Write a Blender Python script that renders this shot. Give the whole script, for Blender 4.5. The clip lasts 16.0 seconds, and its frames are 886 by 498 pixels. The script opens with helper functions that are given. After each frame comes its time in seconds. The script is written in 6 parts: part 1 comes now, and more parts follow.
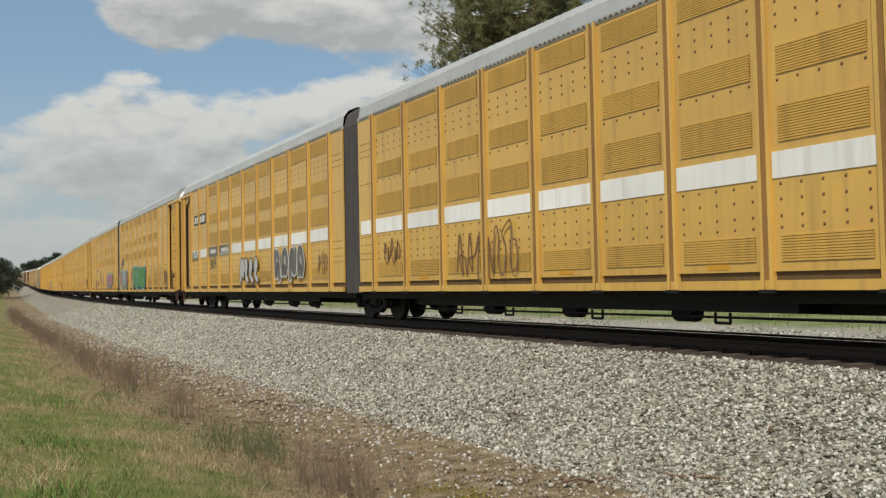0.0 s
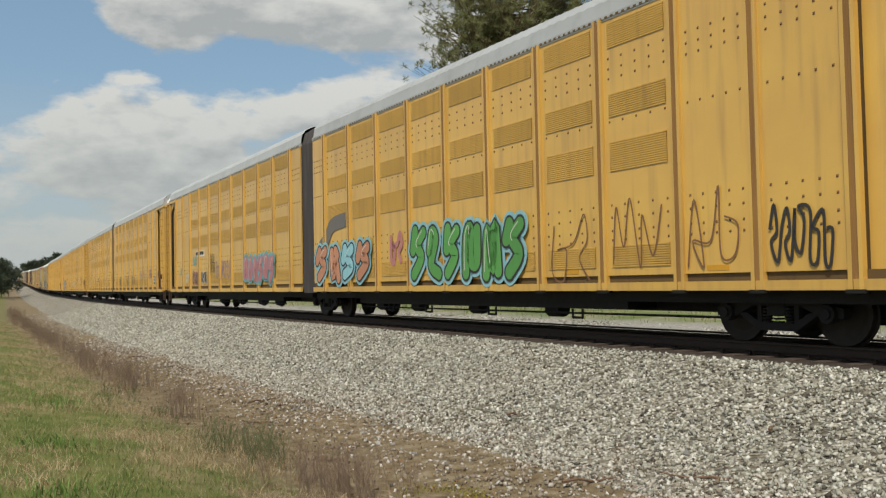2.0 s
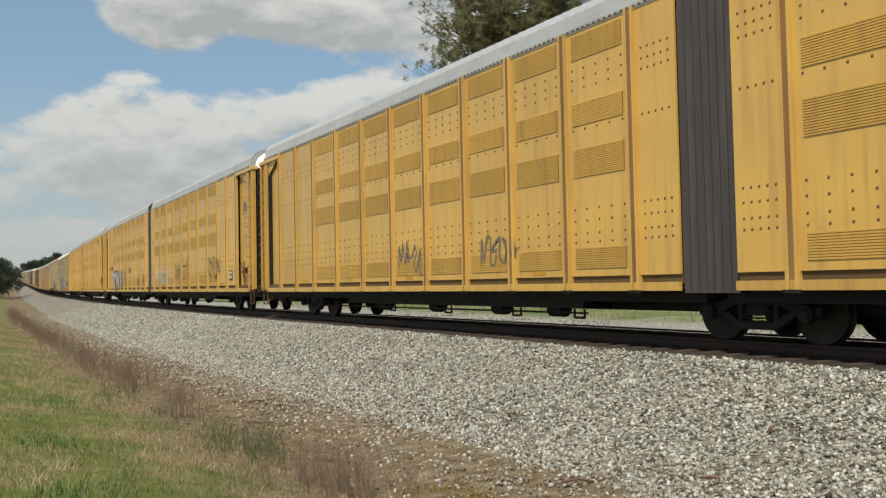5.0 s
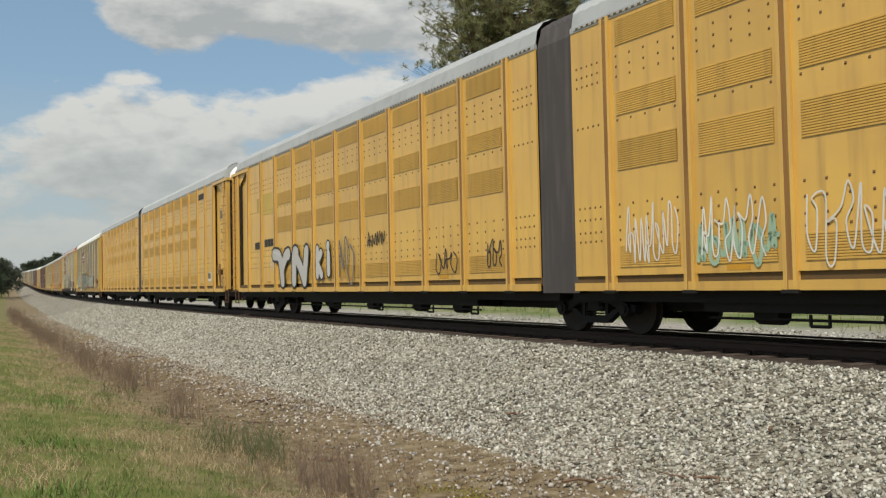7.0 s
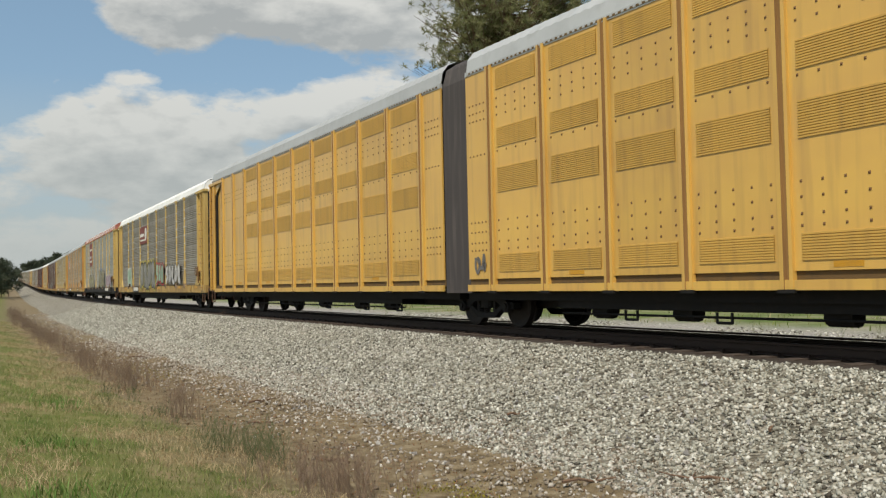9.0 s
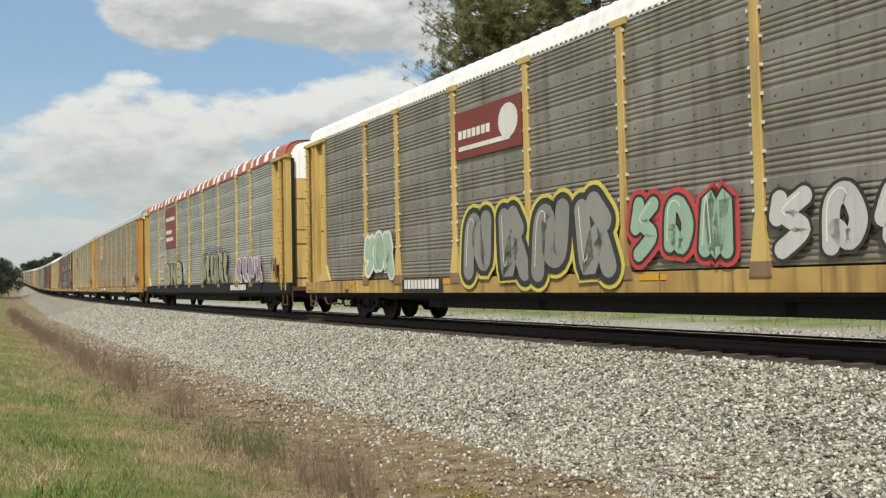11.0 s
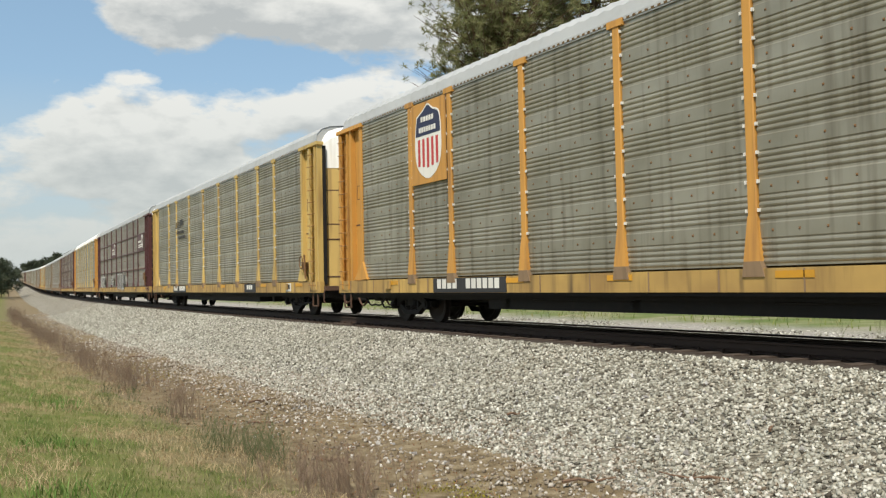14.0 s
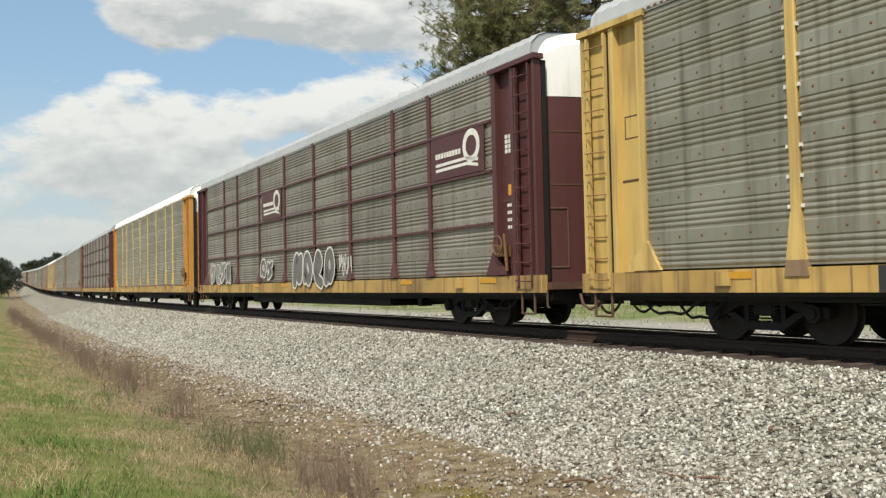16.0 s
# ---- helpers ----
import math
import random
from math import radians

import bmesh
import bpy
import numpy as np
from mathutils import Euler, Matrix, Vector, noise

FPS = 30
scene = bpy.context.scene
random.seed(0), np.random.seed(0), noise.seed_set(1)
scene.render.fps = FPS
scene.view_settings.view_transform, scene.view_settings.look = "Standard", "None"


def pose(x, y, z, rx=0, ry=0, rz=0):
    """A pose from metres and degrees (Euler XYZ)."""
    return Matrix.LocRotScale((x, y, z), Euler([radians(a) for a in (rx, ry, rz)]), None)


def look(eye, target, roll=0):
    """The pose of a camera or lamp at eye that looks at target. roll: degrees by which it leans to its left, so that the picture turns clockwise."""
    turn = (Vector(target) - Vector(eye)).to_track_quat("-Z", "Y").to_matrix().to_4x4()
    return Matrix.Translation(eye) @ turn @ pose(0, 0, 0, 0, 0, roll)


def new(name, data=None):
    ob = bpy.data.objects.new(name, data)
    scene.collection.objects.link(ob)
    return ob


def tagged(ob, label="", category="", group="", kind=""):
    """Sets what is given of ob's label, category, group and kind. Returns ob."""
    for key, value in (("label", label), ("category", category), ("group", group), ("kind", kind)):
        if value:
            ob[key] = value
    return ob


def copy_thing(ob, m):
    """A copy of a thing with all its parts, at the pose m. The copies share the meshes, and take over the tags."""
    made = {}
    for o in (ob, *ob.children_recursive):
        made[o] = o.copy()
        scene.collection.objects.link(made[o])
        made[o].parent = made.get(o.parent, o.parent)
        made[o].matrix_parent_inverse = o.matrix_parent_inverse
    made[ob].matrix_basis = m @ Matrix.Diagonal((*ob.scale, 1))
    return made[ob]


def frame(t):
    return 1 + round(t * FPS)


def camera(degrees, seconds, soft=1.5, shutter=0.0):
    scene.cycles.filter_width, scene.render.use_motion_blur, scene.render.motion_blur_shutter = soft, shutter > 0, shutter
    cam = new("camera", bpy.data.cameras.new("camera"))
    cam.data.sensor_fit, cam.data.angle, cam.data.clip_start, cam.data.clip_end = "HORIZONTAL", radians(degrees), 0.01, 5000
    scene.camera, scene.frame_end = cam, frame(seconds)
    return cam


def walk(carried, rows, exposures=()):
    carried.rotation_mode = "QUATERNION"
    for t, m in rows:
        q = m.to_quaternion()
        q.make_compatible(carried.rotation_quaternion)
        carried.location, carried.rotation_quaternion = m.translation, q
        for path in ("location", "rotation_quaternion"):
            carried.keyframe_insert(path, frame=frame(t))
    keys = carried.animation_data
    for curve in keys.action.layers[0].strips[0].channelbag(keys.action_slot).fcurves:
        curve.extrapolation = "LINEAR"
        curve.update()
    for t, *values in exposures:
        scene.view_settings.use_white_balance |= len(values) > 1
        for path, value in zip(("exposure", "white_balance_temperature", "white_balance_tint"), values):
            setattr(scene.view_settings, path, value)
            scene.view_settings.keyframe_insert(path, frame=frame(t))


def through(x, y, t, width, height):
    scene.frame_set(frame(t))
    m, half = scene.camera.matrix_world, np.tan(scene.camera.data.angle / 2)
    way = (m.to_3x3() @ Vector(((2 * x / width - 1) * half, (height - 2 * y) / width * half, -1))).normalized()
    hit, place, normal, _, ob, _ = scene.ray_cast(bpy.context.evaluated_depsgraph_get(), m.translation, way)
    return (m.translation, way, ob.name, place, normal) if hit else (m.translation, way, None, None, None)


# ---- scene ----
# ---------------------------------------------------------------- the track's line and the train's speed
# z = 0 is the rail head beside the camera; s runs along the track, away from the camera
EYE_Z, CROSS, HEAD, BEND, BEND2, RISE, RISE2 = 0.998, 23.904, radians(-28.773), 0.8422e-3, -2.0339e-6, -0.26e-3, 10.087e-6
SPEED, SLOWING, ZERO = 20.4506, -0.03457, 17.32


def heading(s):
    c = min(max(s, -60), 75)                    # straight beyond the bend
    return HEAD + BEND * c + BEND2 * c * c


TABLE = [(0.0, CROSS)]
_x, _y = 0.0, CROSS
for _i in range(1600):
    _h = heading(_i + 0.5)
    _x, _y = _x + math.sin(_h), _y + math.cos(_h)
    TABLE.append((_x, _y))
BACK = [(0.0, CROSS)]
_x, _y = 0.0, CROSS
for _i in range(900):
    _h = heading(-_i - 0.5)
    _x, _y = _x - math.sin(_h), _y - math.cos(_h)
    BACK.append((_x, _y))


def rail_z(s):
    c = min(max(s, -60), 100)
    d = min(s, 900)
    e = min(max(d, 100), 270) - 100             # the line climbs beyond the bend
    return RISE * c + RISE2 * c * c + 4.6e-5 * (e * e + 2 * e * max(0, d - 270))


def track(s, off=0.0, up=0.0):
    """A place beside the track: off metres towards the camera's side, up metres over the rail head."""
    t = TABLE if s >= 0 else BACK
    a = min(abs(s), len(t) - 1.001)
    i = int(a)
    f = a - i
    x, y = t[i][0] * (1 - f) + t[i + 1][0] * f, t[i][1] * (1 - f) + t[i + 1][1] * f
    if abs(s) > a:
        e = s - math.copysign(a, s)
        x, y = x + e * math.sin(heading(s)), y + e * math.cos(heading(s))
    h = heading(s)
    return Vector((x - math.cos(h) * off, y + math.sin(h) * off, rail_z(s) + up))


def travelled(t):
    return SPEED * (t - 8) + 0.5 * SLOWING * (t - 8) ** 2


# ---------------------------------------------------------------- camera
cam = camera(52.21, 16.0, soft=1.3)
EYE = pose(0, 0, EYE_Z, 92.1106, 0, 0) @ pose(0, 0, 0, 0, 0, -1.1608)
walk(cam, [(0, EYE), (16, EYE)], exposures=[(0, -0.05), (4, 0.0), (9.2, 0.02), (11.3, 0.27), (14, 0.33), (16, 0.38)])

# ---------------------------------------------------------------- world and sun
SUN_EL, SUN_AZ = radians(53), radians(199)      # azimuth clockwise from +y
world = bpy.data.worlds.new("sky")
scene.world = world
world.use_nodes = True
wn, wl = world.node_tree.nodes, world.node_tree.links
wn.clear()


def wnode(kind, **values):
    n = wn.new(kind)
    for k, v in values.items():
        n.inputs[k].default_value = v
    return n


def wmath(op, a, b=None, c=None):
    n = wn.new("ShaderNodeMath")
    n.operation = op
    for i, v in enumerate((a, b, c)):
        if v is None:
            continue
        if isinstance(v, (int, float)):
            n.inputs[i].default_value = v
        else:
            wl.new(v, n.inputs[i])
    return n.outputs[0]


sky = wn.new("ShaderNodeTexSky")
sky.sky_type, sky.sun_disc, sky.sun_elevation, sky.sun_rotation = "NISHITA", False, SUN_EL, SUN_AZ
sky.dust_density, sky.air_density = 0.9, 1.0
coord = wn.new("ShaderNodeTexCoord")
sep = wn.new("ShaderNodeSeparateXYZ")
wl.new(coord.outputs["Generated"], sep.inputs[0])
height = wmath("MAXIMUM", sep.outputs["Z"], 0.0)
az = wmath("ARCTAN2", sep.outputs["X"], sep.outputs["Y"])
el = wmath("ARCSINE", sep.outputs["Z"])


def cloud_noise(up, scale, detail, seed):
    """Cloud texture over azimuth and elevation, flattened towards the horizon."""
    c = wn.new("ShaderNodeCombineXYZ")
    wl.new(wmath("MULTIPLY", az, 1.0), c.inputs[0])
    wl.new(wmath("MULTIPLY", wmath("ADD", el, up), 2.1), c.inputs[1])
    c.inputs[2].default_value = seed
    n = wnode("ShaderNodeTexNoise", Scale=scale, Detail=detail, Roughness=0.56, Distortion=0.0)
    wl.new(c.outputs[0], n.inputs["Vector"])
    return wmath("ADD", wmath("MULTIPLY", wmath("SUBTRACT", n.outputs["Fac"], 0.5), 1.5), 0.5)


def heap(a, e, wa, we, amount):
    """A broad heap of cloud, or with a negative amount a stretch of clear sky, about one direction."""
    x = wmath("DIVIDE", wmath("SUBTRACT", az, a), wa)
    y = wmath("DIVIDE", wmath("SUBTRACT", el, e), we)
    r = wmath("ADD", wmath("MULTIPLY", x, x), wmath("MULTIPLY", y, y))
    return wmath("MULTIPLY", wmath("EXPONENT", wmath("MULTIPLY", r, -1.0)), amount)


HEAPS = [(-0.12, 0.31, 0.20, 0.05, 0.40), (-0.31, 0.31, 0.09, 0.04, 0.24), (-0.17, 0.182, 0.17, 0.032, 0.30), (-0.38, 0.155, 0.12, 0.028, 0.30), (-0.50, 0.268, 0.04, 0.028, 0.30),
         (-0.41, 0.265, 0.07, 0.05, -0.42), (-0.20, 0.236, 0.12, 0.012, -0.26), (-0.345, 0.222, 0.045, 0.009, 0.16), (-0.36, 0.132, 0.13, 0.02, 0.12), (-0.40, 0.105, 0.10, 0.014, 0.14), (-0.22, 0.12, 0.10, 0.02, 0.12)]
density = cloud_noise(0.0, 7.5, 12.0, 4.3)
above = cloud_noise(0.022, 7.5, 12.0, 4.3)
billow, billow_above = cloud_noise(0.0, 26.0, 8.0, 9.1), cloud_noise(0.012, 26.0, 8.0, 9.1)
density = wmath("ADD", density, wmath("MULTIPLY", wmath("SUBTRACT", billow, 0.5), 0.22))
above = wmath("ADD", above, wmath("MULTIPLY", wmath("SUBTRACT", billow_above, 0.5), 0.22))
for q in HEAPS:
    b = heap(*q)
    density = wmath("ADD", density, b)
    above = wmath("ADD", above, heap(q[0], q[1] - 0.022, *q[2:]))
ramp = wn.new("ShaderNodeValToRGB")
ramp.color_ramp.elements[0].position, ramp.color_ramp.elements[1].position = 0.47, 0.64
wl.new(density, ramp.inputs[0])
lit = wmath("ADD", wmath("MULTIPLY", wmath("SUBTRACT", density, above), 2.0), wmath("SUBTRACT", 0.92, wmath("MULTIPLY", wmath("SUBTRACT", density, 0.5), 0.9)))
tone = wn.new("ShaderNodeValToRGB")
tone.color_ramp.elements[0].position, tone.color_ramp.elements[1].position = 0.30, 1.0
tone.color_ramp.elements[0].color, tone.color_ramp.elements[1].color = (4.1, 4.25, 4.15, 1), (7.0, 6.95, 6.5, 1)
wl.new(lit, tone.inputs[0])
low = wmath("MAXIMUM", wmath("MULTIPLY", wmath("SUBTRACT", 1.0, wmath("MULTIPLY", height, 4.6)), 0.95), 0.0)
cover = wmath("MULTIPLY", ramp.outputs["Color"], 0.93)
mix = wn.new("ShaderNodeMix")
mix.data_type = "RGBA"
wl.new(cover, mix.inputs["Factor"])
clear = wn.new("ShaderNodeMix")                 # thin high haze over the blue
clear.data_type = "RGBA"
clear.inputs["Factor"].default_value = 0.4
clear.inputs["B"].default_value = (3.1, 5.0, 6.5, 1)
wl.new(sky.outputs[0], clear.inputs["A"])
wl.new(clear.outputs["Result"], mix.inputs["A"])
wl.new(tone.outputs["Color"], mix.inputs["B"])
mix2 = wn.new("ShaderNodeMix")
mix2.data_type = "RGBA"
wl.new(low, mix2.inputs["Factor"])
wl.new(mix.outputs["Result"], mix2.inputs["A"])
mix2.inputs["B"].default_value = (4.35, 4.75, 4.65, 1)
bg = wn.new("ShaderNodeBackground")
bg.inputs["Strength"].default_value = 0.1
wl.new(mix2.outputs["Result"], bg.inputs["Color"])
wl.new(bg.outputs[0], wn.new("ShaderNodeOutputWorld").inputs[0])

sun = new("sun", bpy.data.lights.new("sun", "SUN"))
sun.data.energy, sun.data.angle, sun.data.color = 3.9, radians(0.6), (1.0, 0.92, 0.79)
_d = Vector((math.sin(SUN_AZ) * math.cos(SUN_EL), math.cos(SUN_AZ) * math.cos(SUN_EL), math.sin(SUN_EL)))
sun.matrix_world = look(_d * 60, (0, 0, 0))


# ---------------------------------------------------------------- materials
def shader(name, rough=0.6, metal=0.0, spec=0.4):
    m = bpy.data.materials.new(name)
    m.use_nodes = True
    b = m.node_tree.nodes["Principled BSDF"]
    b.inputs["Roughness"].default_value, b.inputs["Metallic"].default_value = rough, metal
    b.inputs["Specular IOR Level"].default_value = spec
    return m, m.node_tree.nodes, m.node_tree.links, b


def weathered(name, base, dirt, amount=0.5, rough=0.55, metal=0.0, streak=True, grain=6.0, bump=0.05, vary=0.12, fade=None, spec=0.4):
    """Paint or metal with cloudy fading, runs of dirt down the side and a fine grain."""
    m, n, l, b = shader(name, rough, metal, spec)
    co = n.new("ShaderNodeTexCoord")
    big = n.new("ShaderNodeTexNoise")
    big.inputs["Scale"].default_value, big.inputs["Detail"].default_value = 0.7, 6
    fine = n.new("ShaderNodeTexNoise")
    fine.inputs["Scale"].default_value, fine.inputs["Detail"].default_value = grain, 8
    l.new(co.outputs["Object"], big.inputs["Vector"])
    mp = n.new("ShaderNodeMapping")
    mp.inputs["Scale"].default_value = (1.0, 1.0, 0.07 if streak else 1.0)
    l.new(co.outputs["Object"], mp.inputs[0])
    info = n.new("ShaderNodeObjectInfo")
    sh = n.new("ShaderNodeVectorMath")
    sh.operation = "ADD"
    l.new(mp.outputs[0], sh.inputs[0])
    cmb = n.new("ShaderNodeCombineXYZ")
    mul = n.new("ShaderNodeMath")
    mul.operation = "MULTIPLY"
    mul.inputs[1].default_value = 40
    l.new(info.outputs["Random"], mul.inputs[0])
    l.new(mul.outputs[0], cmb.inputs[0])
    l.new(mul.outputs[0], cmb.inputs[2])
    l.new(cmb.outputs[0], sh.inputs[1])
    l.new(sh.outputs[0], fine.inputs["Vector"])
    r = n.new("ShaderNodeValToRGB")
    r.color_ramp.elements[0].position, r.color_ramp.elements[1].position = 0.5, 0.78
    l.new(fine.outputs["Fac"], r.inputs[0])
    r2 = n.new("ShaderNodeValToRGB")
    r2.color_ramp.elements[0].position, r2.color_ramp.elements[1].position = 0.35, 0.7
    l.new(big.outputs["Fac"], r2.inputs[0])
    mx0 = n.new("ShaderNodeMix")
    mx0.data_type = "RGBA"
    f = fade or [c * (1 - vary) for c in base]
    mx0.inputs["A"].default_value, mx0.inputs["B"].default_value = (*base, 1), (*f, 1)
    l.new(r2.outputs[0], mx0.inputs["Factor"])
    k = n.new("ShaderNodeMath")
    k.operation = "MULTIPLY"
    k.inputs[1].default_value = amount
    l.new(r.outputs[0], k.inputs[0])
    mx = n.new("ShaderNodeMix")
    mx.data_type = "RGBA"
    l.new(k.outputs[0], mx.inputs["Factor"])
    l.new(mx0.outputs["Result"], mx.inputs["A"])
    mx.inputs["B"].default_value = (*dirt, 1)
    hsv = n.new("ShaderNodeHueSaturation")
    vr = n.new("ShaderNodeMapRange")
    vr.inputs["To Min"].default_value, vr.inputs["To Max"].default_value = 0.92, 1.07
    l.new(info.outputs["Random"], vr.inputs["Value"])
    l.new(vr.outputs[0], hsv.inputs["Value"])
    l.new(mx.outputs["Result"], hsv.inputs["Color"])
    l.new(hsv.outputs[0], b.inputs["Base Color"])
    bp = n.new("ShaderNodeBump")
    bp.inputs["Strength"].default_value, bp.inputs["Distance"].default_value = bump * 4, 0.01
    l.new(fine.outputs["Fac"], bp.inputs["Height"])
    l.new(bp.outputs[0], b.inputs["Normal"])
    return m


def island(name, colours, rough=0.9, spec=0.2, through=False):
    """Many small pieces in one mesh, each with a colour of its own."""
    m, n, l, b = shader(name, rough, 0, spec)
    g = n.new("ShaderNodeNewGeometry")
    r = n.new("ShaderNodeValToRGB")
    e = r.color_ramp.elements
    while len(e) < len(colours):
        e.new(0.5)
    for i, c in enumerate(colours):
        e[i].position, e[i].color = i / max(1, len(colours) - 1), (*c, 1)
    l.new(g.outputs["Random Per Island"], r.inputs[0])
    l.new(r.outputs[0], b.inputs["Base Color"])
    if through:
        tr = n.new("ShaderNodeBsdfTranslucent")
        l.new(r.outputs[0], tr.inputs["Color"])
        ms = n.new("ShaderNodeMixShader")
        ms.inputs[0].default_value = 0.5
        l.new(b.outputs[0], ms.inputs[1])
        l.new(tr.outputs[0], ms.inputs[2])
        l.new(ms.outputs[0], n["Material Output"].inputs[0])
    return m


YELLOW = weathered("yellow_paint", (0.66, 0.41, 0.088), (0.38, 0.225, 0.07), 0.75, 0.34, grain=5, fade=(0.57, 0.335, 0.085), spec=0.7)
YELLOW_VENT = weathered("yellow_vent_paint", (0.63, 0.385, 0.088), (0.36, 0.22, 0.07), 0.6, 0.5, grain=7)
YELLOW_RACK = weathered("rack_yellow_paint", (0.55, 0.39, 0.13), (0.19, 0.11, 0.05), 0.85, 0.55, grain=5)
ORANGE = weathered("rack_orange_paint", (0.54, 0.275, 0.06), (0.2, 0.095, 0.04), 0.85, 0.55, grain=5)
MAROON = weathered("maroon_paint", (0.088, 0.031, 0.031), (0.06, 0.03, 0.025), 0.6, 0.5, grain=5)
GALV = weathered("galvanised_steel", (0.40, 0.375, 0.30), (0.15, 0.13, 0.092), 0.95, 0.46, 0.6, grain=5, fade=(0.26, 0.242, 0.18))
SILL = weathered("grubby_sill_paint", (0.53, 0.35, 0.105), (0.085, 0.058, 0.034), 1.0, 0.6, streak=True, grain=4.5, fade=(0.3, 0.185, 0.065))
GALV_BRIGHT = weathered("bright_galvanised_steel", (0.5, 0.49, 0.44), (0.2, 0.188, 0.15), 0.9, 0.44, 0.6, grain=4, fade=(0.35, 0.345, 0.3))
RUST_BAY = weathered("rust_brown_paint", (0.25, 0.17, 0.10), (0.13, 0.085, 0.05), 0.7, 0.7)
GALV_DARK = weathered("sooty_galvanised_steel", (0.35, 0.318, 0.27), (0.14, 0.116, 0.088), 0.9, 0.48, 0.55, grain=4, fade=(0.23, 0.205, 0.165))
# painted-in shade of the post channels; also the brown of ladder rungs
SHADE_BROWN = weathered("channel_shade_and_rung_brown", (0.30, 0.165, 0.055), (0.16, 0.085, 0.035), 0.7, 0.7, grain=6)
ROOF = weathered("roof_steel", (0.47, 0.48, 0.475), (0.33, 0.33, 0.32), 0.6, 0.5, 0.2, streak=False, grain=3)
WHITE = weathered("white_paint", (0.86, 0.86, 0.83), (0.5, 0.46, 0.36), 0.5, 0.5, grain=6)
ROOF_RED = weathered("flaking_red_roof_paint", (0.36, 0.11, 0.07), (0.52, 0.36, 0.28), 0.6, 0.6, streak=False)
RUBBER = weathered("bellows_rubber", (0.05, 0.045, 0.045), (0.11, 0.095, 0.085), 0.6, 0.75, grain=7)
BLACK = weathered("underframe_black", (0.009, 0.008, 0.0075), (0.02, 0.015, 0.012), 0.6, 0.8, streak=False)
RUST = weathered("rusty_steel", (0.10, 0.055, 0.035), (0.05, 0.03, 0.022), 0.6, 0.8, streak=False)
WHEEL = weathered("wheel_steel", (0.028, 0.022, 0.018), (0.05, 0.035, 0.026), 0.5, 0.7, 0.2, streak=False)
RAIL = weathered("rail_steel", (0.05, 0.032, 0.023), (0.03, 0.02, 0.015), 0.6, 0.7, 0.2, streak=False)
RAIL_TOP = weathered("worn_rail_head", (0.04, 0.03, 0.025), (0.028, 0.021, 0.017), 0.5, 0.75, 0.0, streak=False)
TIE = weathered("creosote_wood", (0.075, 0.055, 0.042), (0.14, 0.11, 0.085), 0.7, 0.9, streak=False, grain=12)
# brown with the shade of recesses and car insides put into the colour
DARK = weathered("recess_shade_brown", (0.13, 0.08, 0.03), (0.06, 0.045, 0.03), 0.6, 0.7)
BOLT = weathered("rusted_bolt", (0.17, 0.09, 0.035), (0.08, 0.045, 0.025), 0.5, 0.7, streak=False)
AMBER = weathered("amber_reflector", (0.58, 0.29, 0.025), (0.36, 0.2, 0.04), 0.4, 0.4, streak=False)


def paint(name, c, rough=0.6):
    return weathered(name, c, [v * 0.6 + 0.03 for v in c], 0.55, rough, grain=9, bump=0.01)


INK = paint("black_marking", (0.035, 0.033, 0.032))
CHALK = paint("white_marking", (0.68, 0.67, 0.62))
SILVER = paint("silver_spray", (0.5, 0.49, 0.47))
TEAL = paint("teal_spray", (0.14, 0.4, 0.42))
GREEN = paint("green_spray", (0.1, 0.32, 0.08))
PINK = paint("pink_spray", (0.48, 0.2, 0.2))
MINT = paint("mint_spray", (0.32, 0.46, 0.33))
CREAM = paint("cream_spray", (0.34, 0.315, 0.19))
NAVY = paint("navy_marking", (0.025, 0.032, 0.07))
BLUE = paint("blue_spray", (0.12, 0.2, 0.42))
SKY_BLUE = paint("sky_blue_spray", (0.26, 0.5, 0.56))
SALMON = paint("salmon_spray", (0.52, 0.24, 0.14))
LEMON = paint("lemon_spray", (0.58, 0.5, 0.1))
BARE = paint("grey_primer_spray", (0.25, 0.245, 0.22))
REPAINT = paint("touched_up_paint", (0.5, 0.35, 0.09))
VIOLET = paint("violet_spray", (0.33, 0.23, 0.3))
BROWN = paint("brown_spray", (0.2, 0.1, 0.05))
RED = paint("red_marking", (0.5, 0.06, 0.06))
SMOKE = paint("grey_spray", (0.16, 0.15, 0.14))
SIGN_RED = paint("faded_red_panel", (0.2, 0.045, 0.035))
SIGN_BLACK = paint("black_panel", (0.03, 0.03, 0.032))
BARK = weathered("pine_bark", (0.16, 0.1, 0.065), (0.07, 0.05, 0.035), 0.8, 0.95, streak=False, grain=9, bump=0.3)


